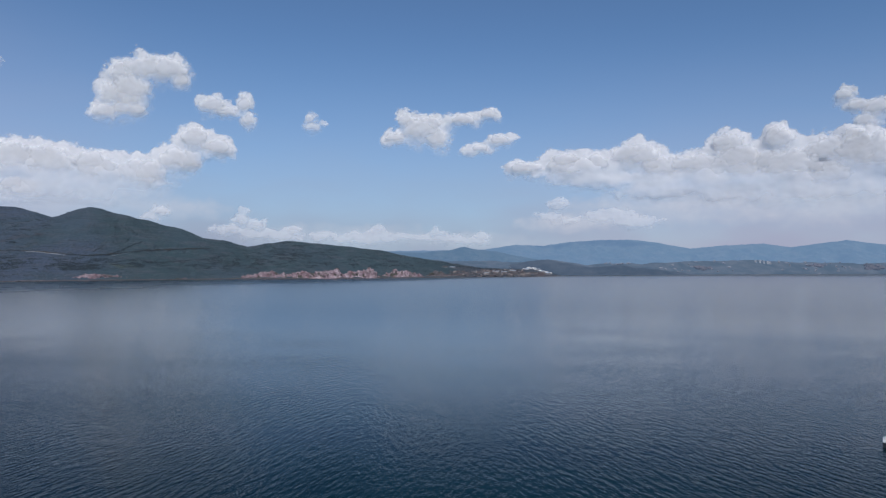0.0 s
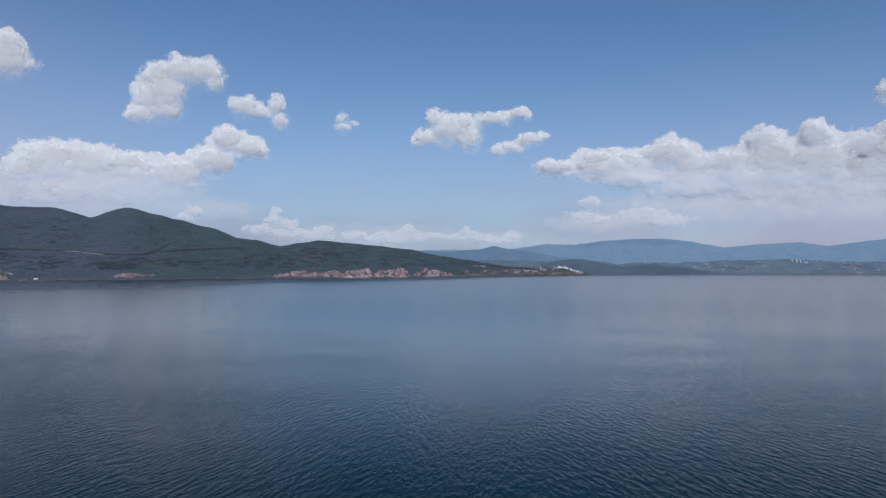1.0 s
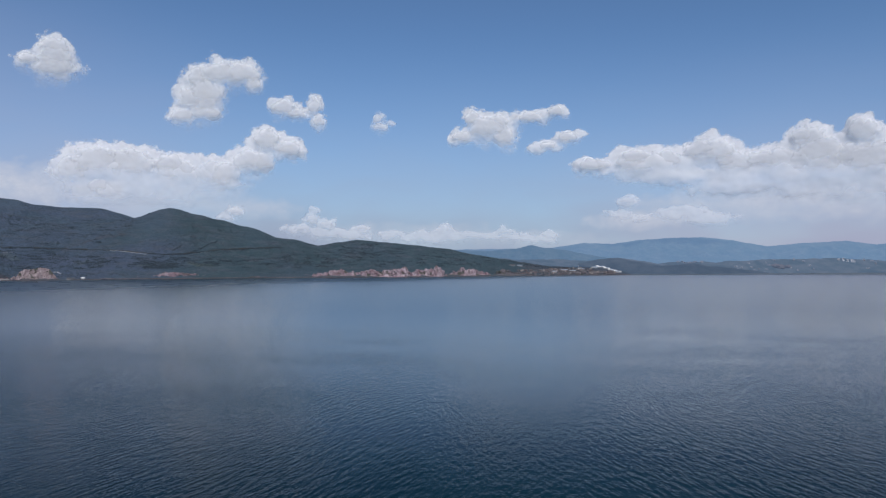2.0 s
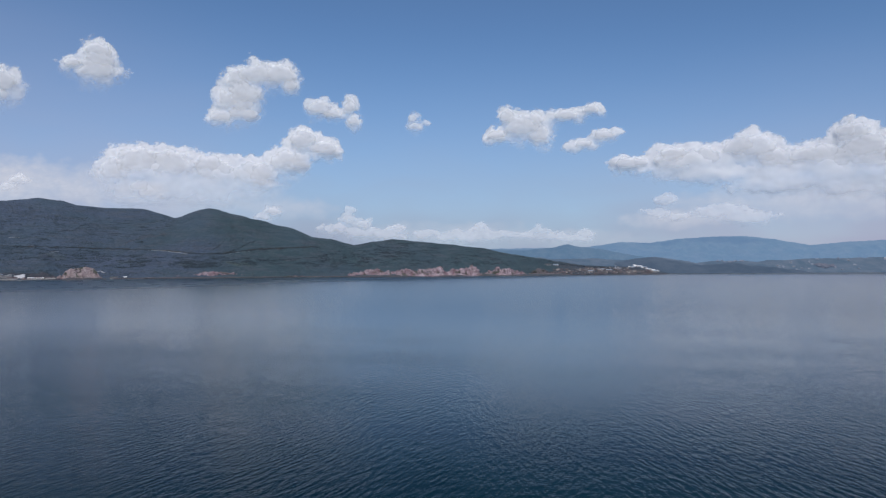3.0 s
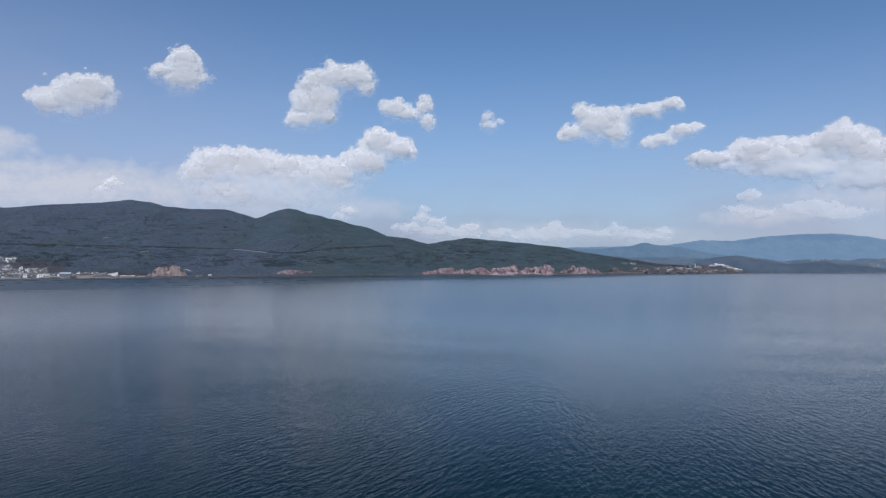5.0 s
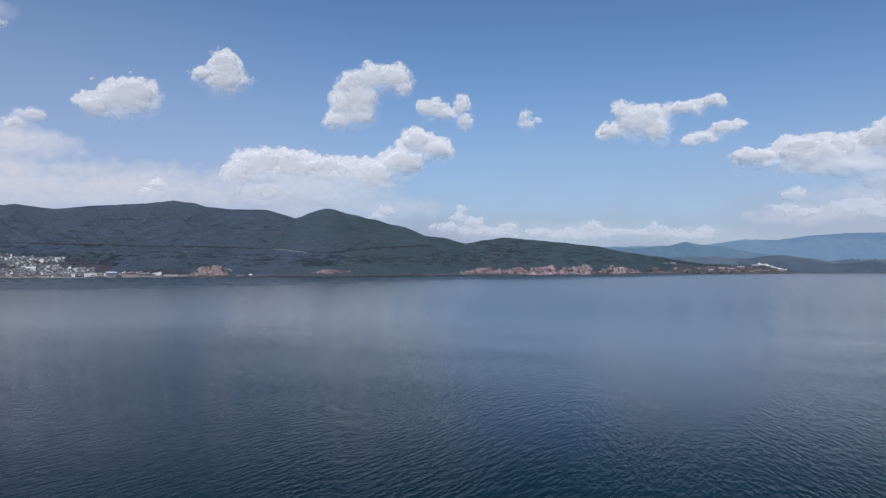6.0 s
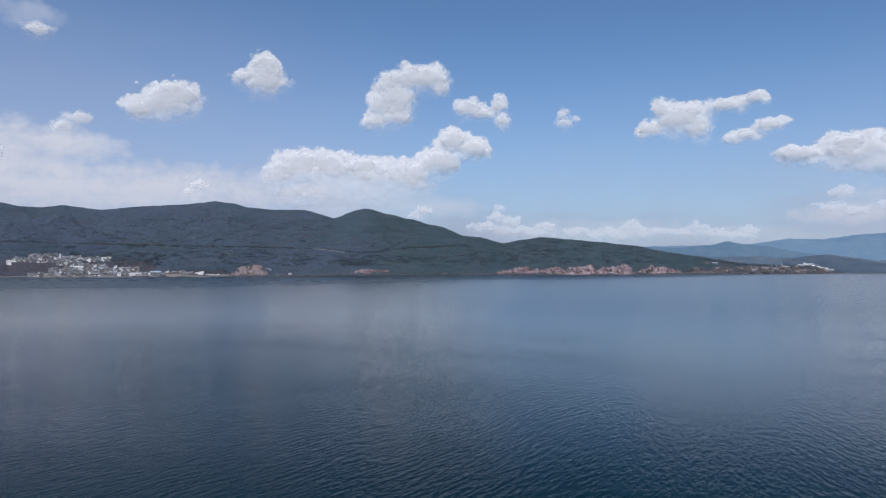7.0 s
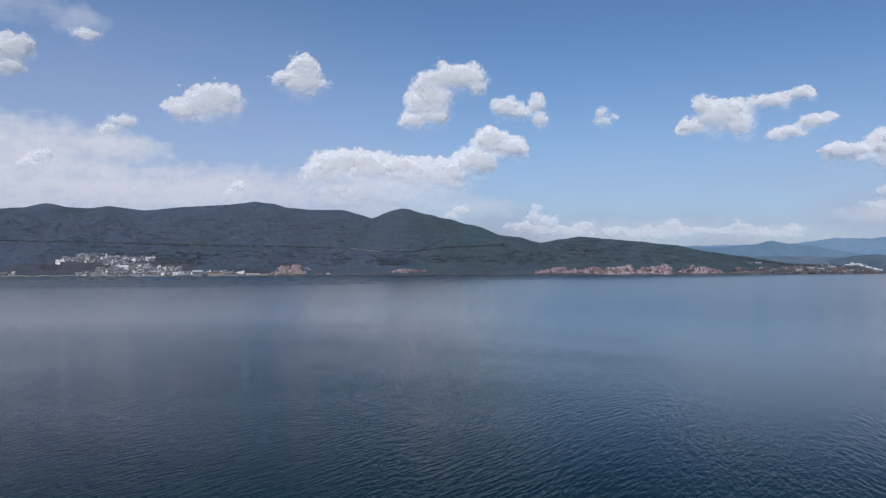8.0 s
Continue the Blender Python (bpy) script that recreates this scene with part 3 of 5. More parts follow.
for k, (label, opacity, puffs) in enumerate(CLOUDS):
    cloud(label, puffs, opacity, 100 + 37 * k, 4440.0 if "below" in label or "tiny pale" in label else 4470.0 if len(puffs) > 9 else 4810.0 if max(q[1] for q in puffs) < 6.5 or "beside" in label else 4720.0)
SHEETS = [
    ("pale thin sheet of high cloud", 0.95, [(-50.6, 8.3, 7.0, 2.2), (-55.2, 7.9, 6.0, 2.8), (-46.6, 8.5, 3.6, 1.2)]),
    ("thin milky veil of cloud over the ridge", 0.9, [(-46.0, 5.6, 15.0, 2.3), (-39.2, 5.7, 10.0, 2.0), (-54.0, 5.4, 8.0, 2.6)]),
    ("pale haze cloud below the long bank", 0.45, [(-27.0, 5.0, 9.5, 2.0), (-20.0, 4.6, 4.0, 1.0)]),
    ("pale haze cloud below the great bank", 0.65, [(20.0, 4.7, 12.0, 1.7), (28.0, 4.6, 8.0, 2.0), (10.0, 3.6, 5.0, 0.9)]),
    ("faint high veil of cloud", 0.4, [(-54.5, 18.0, 5.0, 2.0), (-49.5, 16.9, 2.6, 1.2)]),
    ("pale haze cloud low on the horizon", 0.3, [(-8.0, 2.6, 10.0, 1.1), (2.0, 2.2, 7.0, 0.8)]),
]
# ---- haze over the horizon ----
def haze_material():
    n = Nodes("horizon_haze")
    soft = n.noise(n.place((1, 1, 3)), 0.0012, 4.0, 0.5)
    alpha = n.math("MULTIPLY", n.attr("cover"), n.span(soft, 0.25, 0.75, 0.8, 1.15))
    # emission stands in for sunlight scattered by the haze
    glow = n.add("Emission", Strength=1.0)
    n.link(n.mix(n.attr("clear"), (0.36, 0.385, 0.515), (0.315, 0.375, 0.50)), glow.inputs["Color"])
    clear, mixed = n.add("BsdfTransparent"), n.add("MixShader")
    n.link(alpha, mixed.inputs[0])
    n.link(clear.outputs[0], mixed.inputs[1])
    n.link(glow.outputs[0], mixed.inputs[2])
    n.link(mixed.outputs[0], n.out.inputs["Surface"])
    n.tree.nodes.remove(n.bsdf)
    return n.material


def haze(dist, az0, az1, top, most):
    """The milky air low over the horizon, thinning upwards: a see-through sheet that glows by itself."""
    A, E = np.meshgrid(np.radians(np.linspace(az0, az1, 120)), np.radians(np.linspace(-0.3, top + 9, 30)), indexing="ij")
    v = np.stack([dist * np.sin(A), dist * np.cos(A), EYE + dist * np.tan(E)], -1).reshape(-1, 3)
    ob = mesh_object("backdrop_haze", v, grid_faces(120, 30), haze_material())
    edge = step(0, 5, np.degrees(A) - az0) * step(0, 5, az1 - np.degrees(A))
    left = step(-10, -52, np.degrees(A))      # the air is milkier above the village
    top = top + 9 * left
    clear = step(-34, -18, np.degrees(A)) * (1 - step(-2, 20, np.degrees(A))) + 0 * E      # dimmer haze glow between the two banks
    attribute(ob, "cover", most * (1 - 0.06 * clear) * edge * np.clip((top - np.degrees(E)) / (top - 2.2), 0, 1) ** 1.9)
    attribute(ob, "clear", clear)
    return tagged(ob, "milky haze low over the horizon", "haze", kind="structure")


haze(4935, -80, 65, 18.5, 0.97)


def veil_material():
    n = Nodes("cloud_veil")
    soft = n.noise(n.place((1, 1, 2.2)), 0.005, 5.0, 0.6)
    edge = n.math("ADD", n.attr("vapour"), n.span(soft, 0.25, 0.75, -0.35, 0.35))
    alpha = n.math("MULTIPLY", n.span(edge, 0.1, 1.15), n.attr("cover"))
    # thin cloud whose sunlit brightness is put in as an even glow
    glow = n.add("Emission", Color=(0.56, 0.59, 0.67, 1), Strength=1.0)
    clear, mixed = n.add("BsdfTransparent"), n.add("MixShader")
    n.link(alpha, mixed.inputs[0])
    n.link(clear.outputs[0], mixed.inputs[1])
    n.link(glow.outputs[0], mixed.inputs[2])
    n.link(mixed.outputs[0], n.out.inputs["Surface"])
    n.tree.nodes.remove(n.bsdf)
    return n.material


CLOUD = veil_material()
for k, (label, opacity, puffs) in enumerate(SHEETS):
    tagged(billow("cloud", puffs, opacity, 5.0, 300 + 7 * k, 0.3, 4900.0, 0.7), label, "cloud", "clouds")


# ---- materials of the things ----
def plaster_material(name, a, b):
    n = Nodes(name)
    info = n.add("ObjectInfo")
    col = n.mix(info.outputs["Random"], a, b)
    stain = n.noise(n.place((1, 1, 0.4)), 0.5, 4.0, 0.6)
    col = n.mix(n.span(stain, 0.5, 0.75, 0.0, 0.5), col, (0.30, 0.28, 0.26))
    return n.surface(col, 0.85, n.bump(stain, 0.2, 0.05))


def tile_material(name, a, b):
    n = Nodes(name)
    info = n.add("ObjectInfo")
    col = n.mix(info.outputs["Random"], a, b)
    worn = n.noise(n.place(), 0.8, 5.0, 0.65)
    wave = n.add("TexWave", Scale=1.6, Distortion=0.3)
    n.link(n.place(), wave.inputs["Vector"])
    col = n.mix(n.span(worn, 0.45, 0.75, 0.0, 0.6), col, (0.09, 0.085, 0.08))
    return n.surface(col, 0.75, n.bump(wave.outputs["Fac"], 0.4, 0.06))


def plain_material(name, color, rough=0.6, metal=0.0, dirt=0.3, scale=1.0):
    n = Nodes(name)
    spot = n.noise(n.place(), scale, 4.0, 0.6)
    dark = tuple(c * 0.55 for c in color)
    n.bsdf.inputs["Metallic"].default_value = metal
    return n.surface(n.mix(n.span(spot, 0.4, 0.75, 0.0, dirt * 2), color, dark), rough, n.bump(spot, 0.15, 0.03))


def rock_material(name, red, pale, dark):
    n = Nodes(name)
    p = n.place()
    vein = n.noise(n.place((1, 1, 0.35)), 0.09, 6.0, 0.65)
    fine = n.noise(p, 0.35, 5.0, 0.7)
    scrub = n.noise(p, 0.05, 4.0, 0.6)
    info = n.add("ObjectInfo")
    col = n.mix(n.span(vein, 0.36, 0.62), red, pale)
    col = n.mix(n.math("MULTIPLY", info.outputs["Random"], 0.45), col, red)
    # dark mottling painted in for the shade of clefts
    col = n.mix(n.span(fine, 0.50, 0.64, 0.0, 0.9), col, dark)
    col = n.mix(n.span(scrub, 0.54, 0.60, 0.0, 0.85), col, (0.035, 0.045, 0.030))
    return n.surface(col, 0.92, n.bump(fine, 0.8, 1.5))


def glass_material():
    n = Nodes("window_glass")
    n.bsdf.inputs["Metallic"].default_value = 0.0
    return n.surface((0.02, 0.025, 0.03), 0.08)


def leaf_material():
    n = Nodes("shrub_leaves")
    tint = n.add("NewGeometry").outputs["Random Per Island"]
    spot = n.noise(n.place(), 0.02, 3.0, 0.5)
    # leaf green shifted to blue for the haze before the slopes
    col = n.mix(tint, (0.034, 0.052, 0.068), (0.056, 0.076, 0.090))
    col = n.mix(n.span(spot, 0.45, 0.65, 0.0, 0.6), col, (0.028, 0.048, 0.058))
    return n.surface(col, 0.95)


PLASTER = plaster_material("house_plaster", (0.13, 0.13, 0.14), (0.42, 0.415, 0.43))
WHITE_WALL = plaster_material("white_plaster", (0.66, 0.66, 0.66), (0.82, 0.82, 0.82))
TAN = plaster_material("tan_plaster", (0.22, 0.175, 0.16), (0.35, 0.30, 0.28))
BROWN = plaster_material("brown_earth_wall", (0.072, 0.060, 0.068), (0.160, 0.142, 0.152))
GREY_TILE = tile_material("grey_roof_tile", (0.07, 0.07, 0.078), (0.20, 0.195, 0.20))
RED_TILE = tile_material("brown_roof_tile", (0.085, 0.060, 0.064), (0.150, 0.114, 0.118))
WHITE_SHEET = plain_material("white_roof_sheet", (0.80, 0.80, 0.80), 0.45, 0.0, 0.12, 0.3)
BLUE_SHEET = plain_material("blue_grey_roof_sheet", (0.40, 0.47, 0.56), 0.5, 0.0, 0.2, 0.3)
CONCRETE = plain_material("concrete", (0.28, 0.275, 0.275), 0.9, 0.0, 0.35, 0.4)
ASPHALT = plain_material("road_surface", (0.05, 0.05, 0.052), 0.9, 0.0, 0.3, 0.2)
PALE_CUT = plain_material("pale_road_cutting", (0.36, 0.365, 0.385), 0.95, 0.0, 0.4, 0.1)
DARK_METAL = plain_material("dark_metal", (0.05, 0.05, 0.055), 0.5, 0.6, 0.2, 2.0)
HULL_WHITE = plain_material("white_gelcoat", (0.80, 0.80, 0.80), 0.25, 0.0, 0.08, 1.5)
HULL_DARK = plain_material("dark_bottom_paint", (0.02, 0.022, 0.026), 0.45, 0.0, 0.2, 1.5)
DOOR_WOOD = plain_material("door_wood", (0.12, 0.07, 0.05), 0.7, 0.0, 0.3, 2.0)
GLASS = glass_material()
RED_ROCK = rock_material("red_cliff_rock", (0.165, 0.096, 0.112), (0.43, 0.355, 0.385), (0.042, 0.032, 0.042))
GREY_ROCK = rock_material("grey_shore_rock", (0.088, 0.077, 0.088), (0.215, 0.192, 0.208), (0.055, 0.048, 0.048))
SCAR_ROCK = rock_material("tan_quarry_rock", (0.205, 0.150, 0.155), (0.325, 0.27, 0.275), (0.14, 0.10, 0.098))
LEAVES = leaf_material()


# ---- helpers for things ----
def empty(name, m, label, category, group=""):
    ob = new(name)
    ob.matrix_basis = m
    return tagged(ob, label, category, group)


def part(name, bm, material, parent, label=""):
    me = bpy.data.meshes.new(name)
    bm.normal_update()
    bm.to_mesh(me)
    bm.free()
    me.materials.append(material)
    ob = new(name, me)
    ob.parent = parent
    return tagged(ob, label)


def box(bm, x0, x1, y0, y1, z0, z1):
    v = [bm.verts.new((x, y, z)) for z in (z0, z1) for x, y in ((x0, y0), (x1, y0), (x1, y1), (x0, y1))]
    for f in ((3, 2, 1, 0), (4, 5, 6, 7), (0, 1, 5, 4), (1, 2, 6, 5), (2, 3, 7, 6), (3, 0, 4, 7)):
        bm.faces.new([v[i] for i in f])
    return bm


def solid(points_low, points_high, bm=None):
    """A closed prism between two rings of the same count."""
    bm = bm or bmesh.new()
    a, b = [bm.verts.new(p) for p in points_low], [bm.verts.new(p) for p in points_high]
    n = len(a)
    bm.faces.new(a[::-1]), bm.faces.new(b)
    for i in range(n):
        bm.faces.new((a[i], a[(i + 1) % n], b[(i + 1) % n], b[i]))
    return bm


def gable(w, d, h, rise, over, thick=0.35):
    """A gable roof with eaves that stand out, ridge along x."""
    bm = bmesh.new()
    x, y = w / 2 + over, d / 2 + over
    drop = rise * over / (d / 2)
    ring = [(-y, h - drop), (0, h + rise), (y, h - drop), (y, h - drop + thick), (0, h + rise + thick), (-y, h - drop + thick)]
    a, b = [bm.verts.new((-x, p, q)) for p, q in ring], [bm.verts.new((x, p, q)) for p, q in ring]
    for i in range(6):
        j = (i + 1) % 6
        bm.faces.new((a[j], a[i], b[i], b[j]))
    for s, r in ((a, 1), (b, -1)):
        bm.faces.new([s[i] for i in (0, 1, 4, 5)][::r])
        bm.faces.new([s[i] for i in (1, 2, 3, 4)][::r])
    return bm


def walls(w, d, h, rise=0.0, foot=6.0):
    """Walls with a plinth below the ground and, for a gable, pointed ends."""
    bm = bmesh.new()
    box(bm, -w / 2, w / 2, -d / 2, d / 2, -foot, h)
    box(bm, -w / 2 - 0.12, w / 2 + 0.12, -d / 2 - 0.12, d / 2 + 0.12, -foot, 0.5)
    if rise:
        for s in (-1, 1):
            x = s * (w / 2 - 0.15)
            solid([(x - 0.14, -d / 2, h), (x - 0.14, d / 2, h), (x - 0.14, 0, h + rise)], [(x + 0.14, -d / 2, h), (x + 0.14, d / 2, h), (x + 0.14, 0, h + rise)], bm)
    return bm


def flat_roof(w, d, h):
    bm = box(bmesh.new(), -w / 2 - 0.3, w / 2 + 0.3, -d / 2 - 0.3, d / 2 + 0.3, h, h + 0.3)
    for x0, x1, y0, y1 in ((-w / 2, w / 2, -d / 2, -d / 2 + 0.25), (-w / 2, w / 2, d / 2 - 0.25, d / 2), (-w / 2, -w / 2 + 0.25, -d / 2 + 0.26, d / 2 - 0.26), (w / 2 - 0.25, w / 2, -d / 2 + 0.26, d / 2 - 0.26)):
        box(bm, x0, x1, y0, y1, h + 0.304, h + 1.1)
    return bm


def windows(parent, w, d, h, storeys, per_row, size=(1.5, 1.5), door=True, sills=True):
    """Panes in proud frames on the long front, with a door in the lowest row."""
    lift = h / storeys
    for k in range(storeys):
        for i in range(per_row):
            x = (i + 0.5) * w / per_row - w / 2
            if k == 0 and door and i == per_row // 2:
                part("door", box(bmesh.new(), x - 0.6, x + 0.6, -d / 2 - 0.08, -d / 2 + 0.05, 0.0, 2.1), DOOR_WOOD, parent)
                continue
            z = k * lift + lift * 0.35
            pane = part("window", box(bmesh.new(), x - size[0] / 2, x + size[0] / 2, -d / 2 - 0.03, -d / 2 + 0.08, z, z + size[1]), GLASS, parent)
            sills and part("sill", box(bmesh.new(), x - size[0] / 2 - 0.1, x + size[0] / 2 + 0.1, -d / 2 - 0.16, -d / 2 + 0.04, z - 0.16, z - 0.004), CONCRETE, pane)


def house(name, label, group, w, d, h, roof, storeys, wall, roof_mat, per_row=3, rise=1.9):
    ob = empty(name, pose(0, 0, -500), label, "house", group)
    pitched = roof == "gable"
    part("wall", walls(w, d, h, rise if pitched else 0), wall, ob)
    part("roof", gable(w, d, h, rise, 0.7) if pitched else flat_roof(w, d, h), roof_mat, ob)
    if roof == "flat":
        part("stair_hut", box(bmesh.new(), w * 0.1, w * 0.1 + 3, -1.5, 1.8, h + 0.31, h + 2.7), wall, ob)
    windows(ob, w, d, h, storeys, per_row, (1.4, 1.3), True, False)
    return ob


def look_up(table, x, y):
    """A value of the land's raster at a place."""
    u = min(max((math.degrees(math.atan2(x, y)) - RAST_AZ[0]) / 0.1, 0), len(RAST_AZ) - 1.001)
    v = min(max((math.hypot(x, y) - RAST_R[0]) / 6.0, 0), len(RAST_R) - 1.001)
    i, j = int(u), int(v)
    u, v = u - i, v - j
    return float((table[i, j] * (1 - u) + table[i + 1, j] * u) * (1 - v) + (table[i, j + 1] * (1 - u) + table[i + 1, j + 1] * u) * v)


def ground_at(x, y):
    return look_up(RAST_Z, x, y)


def stand(x, y, turn=0.0, sink=0.3, height=ground_at):
    """A pose on the ground that faces the lake, turned by some degrees."""
    return pose(x, y, height(x, y) - sink, 0, 0, -math.degrees(math.atan2(x, y)) + turn)


def put(ob, m):
    ob.matrix_basis = m
    return ob


# ---- cliffs and rocks ----
def crag_mesh(name, seed, material, sharp=0.32):
    bm = bmesh.new()
    bmesh.ops.create_icosphere(bm, subdivisions=3, radius=1.0)
    off = Vector((seed * 7.7, seed * 3.1, seed * 1.3))
    for v in bm.verts:
        p = v.co.copy()
        n1 = noise.noise(p * 1.3 + off)
        n2 = abs(noise.noise(p * 2.7 + off * 2))
        n3 = noise.noise(p * 6.0 + off * 3)
        n4 = abs(noise.noise(p * 4.6 + off * 4))
        v.co = p * (1 + 1.4 * sharp * n1 - 0.45 * n2 + 0.16 * n3 - 0.25 * n4)
        # broken ledges
        v.co.z = v.co.z * 0.6 + 0.4 * round(v.co.z * 3.0 + 2 * n1) / 3.0
    me = bpy.data.meshes.new(name)
    bm.to_mesh(me)
    bm.free()
    me.materials.append(material)
    return me


CRAGS = {m.name: [crag_mesh("crag", k + 10 * j, m) for k in range(6)] for j, m in enumerate((RED_ROCK, GREY_ROCK, SCAR_ROCK))}


def find_shore(az):
    """The distance at which the land begins along a bearing."""
    i = int(round((az - RAST_AZ[0]) / 0.1))
    j = int(np.argmax(RAST_S[i] > 0))
    s0, s1 = RAST_S[i, j - 1], RAST_S[i, j]
    return float(RAST_R[j - 1] + 6.0 * (-s0) / (s1 - s0))


def cliff(label, az0, az1, tall, wide, rows, material, seed, low=0.45, gap=0.12):
    """A low stretch of broken rocks along the shore, crag by crag."""
    rng = random.Random(seed)
    mid = (az0 + az1) / 2
    q = find_shore(mid)
    ob = empty("cliff", pose(*polar(mid, q), 0), label, "cliff")
    base = ob.matrix_basis.inverted()
    span_m = radians(az1 - az0) * q
    count = max(2, int(span_m / (wide * 0.62)))
    for row in range(rows):
        for i in range(count):
            u = (i + rng.uniform(0.2, 0.8)) / count
            if rng.random() < gap * (1 + row):
                continue
            az = az0 + u * (az1 - az0)
            rim = math.sin(math.pi * min(max(u, 0.04), 0.96)) ** 0.35
            lump = 0.55 + 0.9 * abs(noise.noise(Vector((u * span_m / 70, seed * 3.7, row * 5.1)))) + rng.uniform(-0.28, 0.22)
            h = tall * (0.62 + 0.38 * u) * rim * max(low, min(lump, 1.1)) * (1 - 0.12 * row)
            w = wide * rng.uniform(0.6, 1.15)
            x, y = polar(az, find_shore(az) + 6 + row * wide * 0.75 + rng.uniform(-2, 4))
            crag(ob, base, x, y, ground_at(x, y) * (0.85 if row else 0.0), w, min(h, tall) * (0.55 if row else 0.62), material, rng)
    return ob


def crag(ob, base, x, y, z, w, top, material, rng):
    c = new("crag", CRAGS[material.name][rng.randrange(6)])
    c.parent = ob
    c.matrix_basis = base @ Matrix.LocRotScale((x, y, z + top * 0.25), Euler((rng.uniform(-0.25, 0.25), rng.uniform(-0.25, 0.25), rng.uniform(0, 6.3))), (w * 0.85, w * 0.6, top))


def bluff(label, brow, material, seed, crags, start=4, rag=1.0, name="cliff"):
    """A sea-cliff: one ribbed and cleft face below a ragged brow of (azimuth, height), its back run into the slope, with crags breaking out of it."""
    rng = random.Random(seed)
    az0, az1 = brow[0][0], brow[-1][0]
    nu, nv = int((az1 - az0) / 0.035), 36
    mid = (az0 + az1) / 2
    ox, oy = polar(mid, find_shore(mid))
    ob = empty(name, pose(ox, oy, 0), label, name.replace("_", " "))
    base = ob.matrix_basis.inverted()
    knots, tall = np.array(brow).T
    A = np.linspace(az0, az1, nu)
    m = np.radians(A - az0) * 2400
    shore = np.array([find_shore(a) for a in A])
    shore = np.convolve(np.pad(shore, 12, mode="edge"), np.ones(25) / 25, "valid")
    top = np.interp(A, knots, tall) * (1 + 0.28 * rag * fbm(m / 22, m * 0 + seed, 3, seed)) + 1.5 * rag * perlin(m / 6, m * 0 + 3.3, seed + 4)
    top = np.maximum(top, 0.6)
    f = np.linspace(0, 1, nv)[None, :]
    front, back = np.minimum(f / 0.72, 1), np.maximum(f - 0.72, 0) / 0.28
    M = m[:, None] + 0 * f
    H = top[:, None] * front
    ribs = 9 * np.abs(fbm(M / 24 + H / 40, H / 45, 4, seed + 9)) + 5 * np.abs(fbm(M / 9, H / 16, 3, seed + 15))
    ledge = 3.0 * np.abs(perlin(M / 40, H / 4.5, seed + 21))
    R = shore[:, None] + start + front ** 1.5 * 0.55 * top[:, None] + (ribs + ledge) * np.sin(math.pi * np.clip(front, 0.05, 0.93)) + back * 60
    X, Y = R * np.sin(np.radians(A))[:, None], R * np.cos(np.radians(A))[:, None]
    ground = np.array([[ground_at(x, y) for x, y in zip(xs, ys)] for xs, ys in zip(X, Y)])
    crown = top[:, None] * np.clip(front, 0, 1) ** 0.8 - 2.0
    Z = crown * (1 - back) + (ground - 3) * back + 0.8 * fbm(M / 5, f * 14 + 0 * M, 2, seed + 30) * (1 - back)
    face = mesh_object("rock_face", np.stack([X - ox, Y - oy, Z], -1).reshape(-1, 3), grid_faces(nu, nv)[:, ::-1], material, ob, False)
    for k in range(crags):
        a = rng.uniform(az0, az1)
        h = float(np.interp(a, A, top))
        if h < 4:
            continue
        rise = rng.random() ** 0.6
        x, y = polar(a, float(np.interp(a, A, shore)) + start + 5 + rise * 0.6 * h)
        w = rng.uniform(4, 9) * (0.6 + h / 40)
        crag(ob, base, x, y, rise * h * 0.82 - 1, w, w * rng.uniform(0.5, 0.8), material, rng)
    return ob


bluff("long broken cliff of pinkish red rock above the water", [(-16.9, 1), (-15.4, 10), (-14.2, 21), (-13.3, 27), (-12.8, 19), (-12.0, 17), (-10.9, 24), (-9.9, 22), (-8.9, 29), (-8.3, 31), (-7.9, 20), (-7.2, 22), (-6.6, 31), (-6.3, 24), (-5.85, 36), (-5.45, 30), (-5.2, 9), (-4.95, 4)], RED_ROCK, 1, 150)
bluff("red rock cliff with scrub in its clefts", [(-4.95, 4), (-4.5, 12), (-4.1, 20), (-3.75, 29), (-3.3, 22), (-2.85, 28), (-2.4, 20), (-1.95, 15), (-1.5, 5)], RED_ROCK, 2, 60)
bluff("low red rock bank on the shore", [(-1.4, 4), (-1.0, 15), (-0.6, 27), (-0.2, 19), (0.5, 13), (1.6, 10), (2.4, 5)], GREY_ROCK, 3, 40)
cliff("low bank of red rock below the headland", 1.6, 7.8, 12, 18, 1, GREY_ROCK, 4)
bluff("bare tan quarry face cut into the slope", [(-36.0, 2), (-35.7, 9), (-35.4, 24), (-35.0, 32), (-34.5, 35), (-34.0, 36), (-33.6, 31), (-33.4, 22), (-33.2, 10), (-33.0, 3)], SCAR_ROCK, 12, 12, 5, 0.3, "quarry_face")
bluff("low outcrop of pink rock on the shore", [(-29.6, 1), (-28.6, 6), (-27.6, 7), (-26.9, 12), (-26.1, 21), (-25.2, 22), (-24.4, 17), (-23.6, 13), (-22.9, 8), (-21.9, 2)], RED_ROCK, 11, 40, 4, 0.45)
cliff("low grey rocks along the water", -31.0, -27.0, 8, 14, 1, GREY_ROCK, 7)
cliff("low grey rocks along the water", -23.2, -16.5, 8, 14, 1, GREY_ROCK, 8, 0.4, 0.25)
bluff("bare red earth bank beside the sheds", [(-38.6, 1), (-37.8, 5), (-37.0, 9), (-36.2, 8), (-35.8, 3)], SCAR_ROCK, 13, 12, 3, 0.5, "earth_bank")


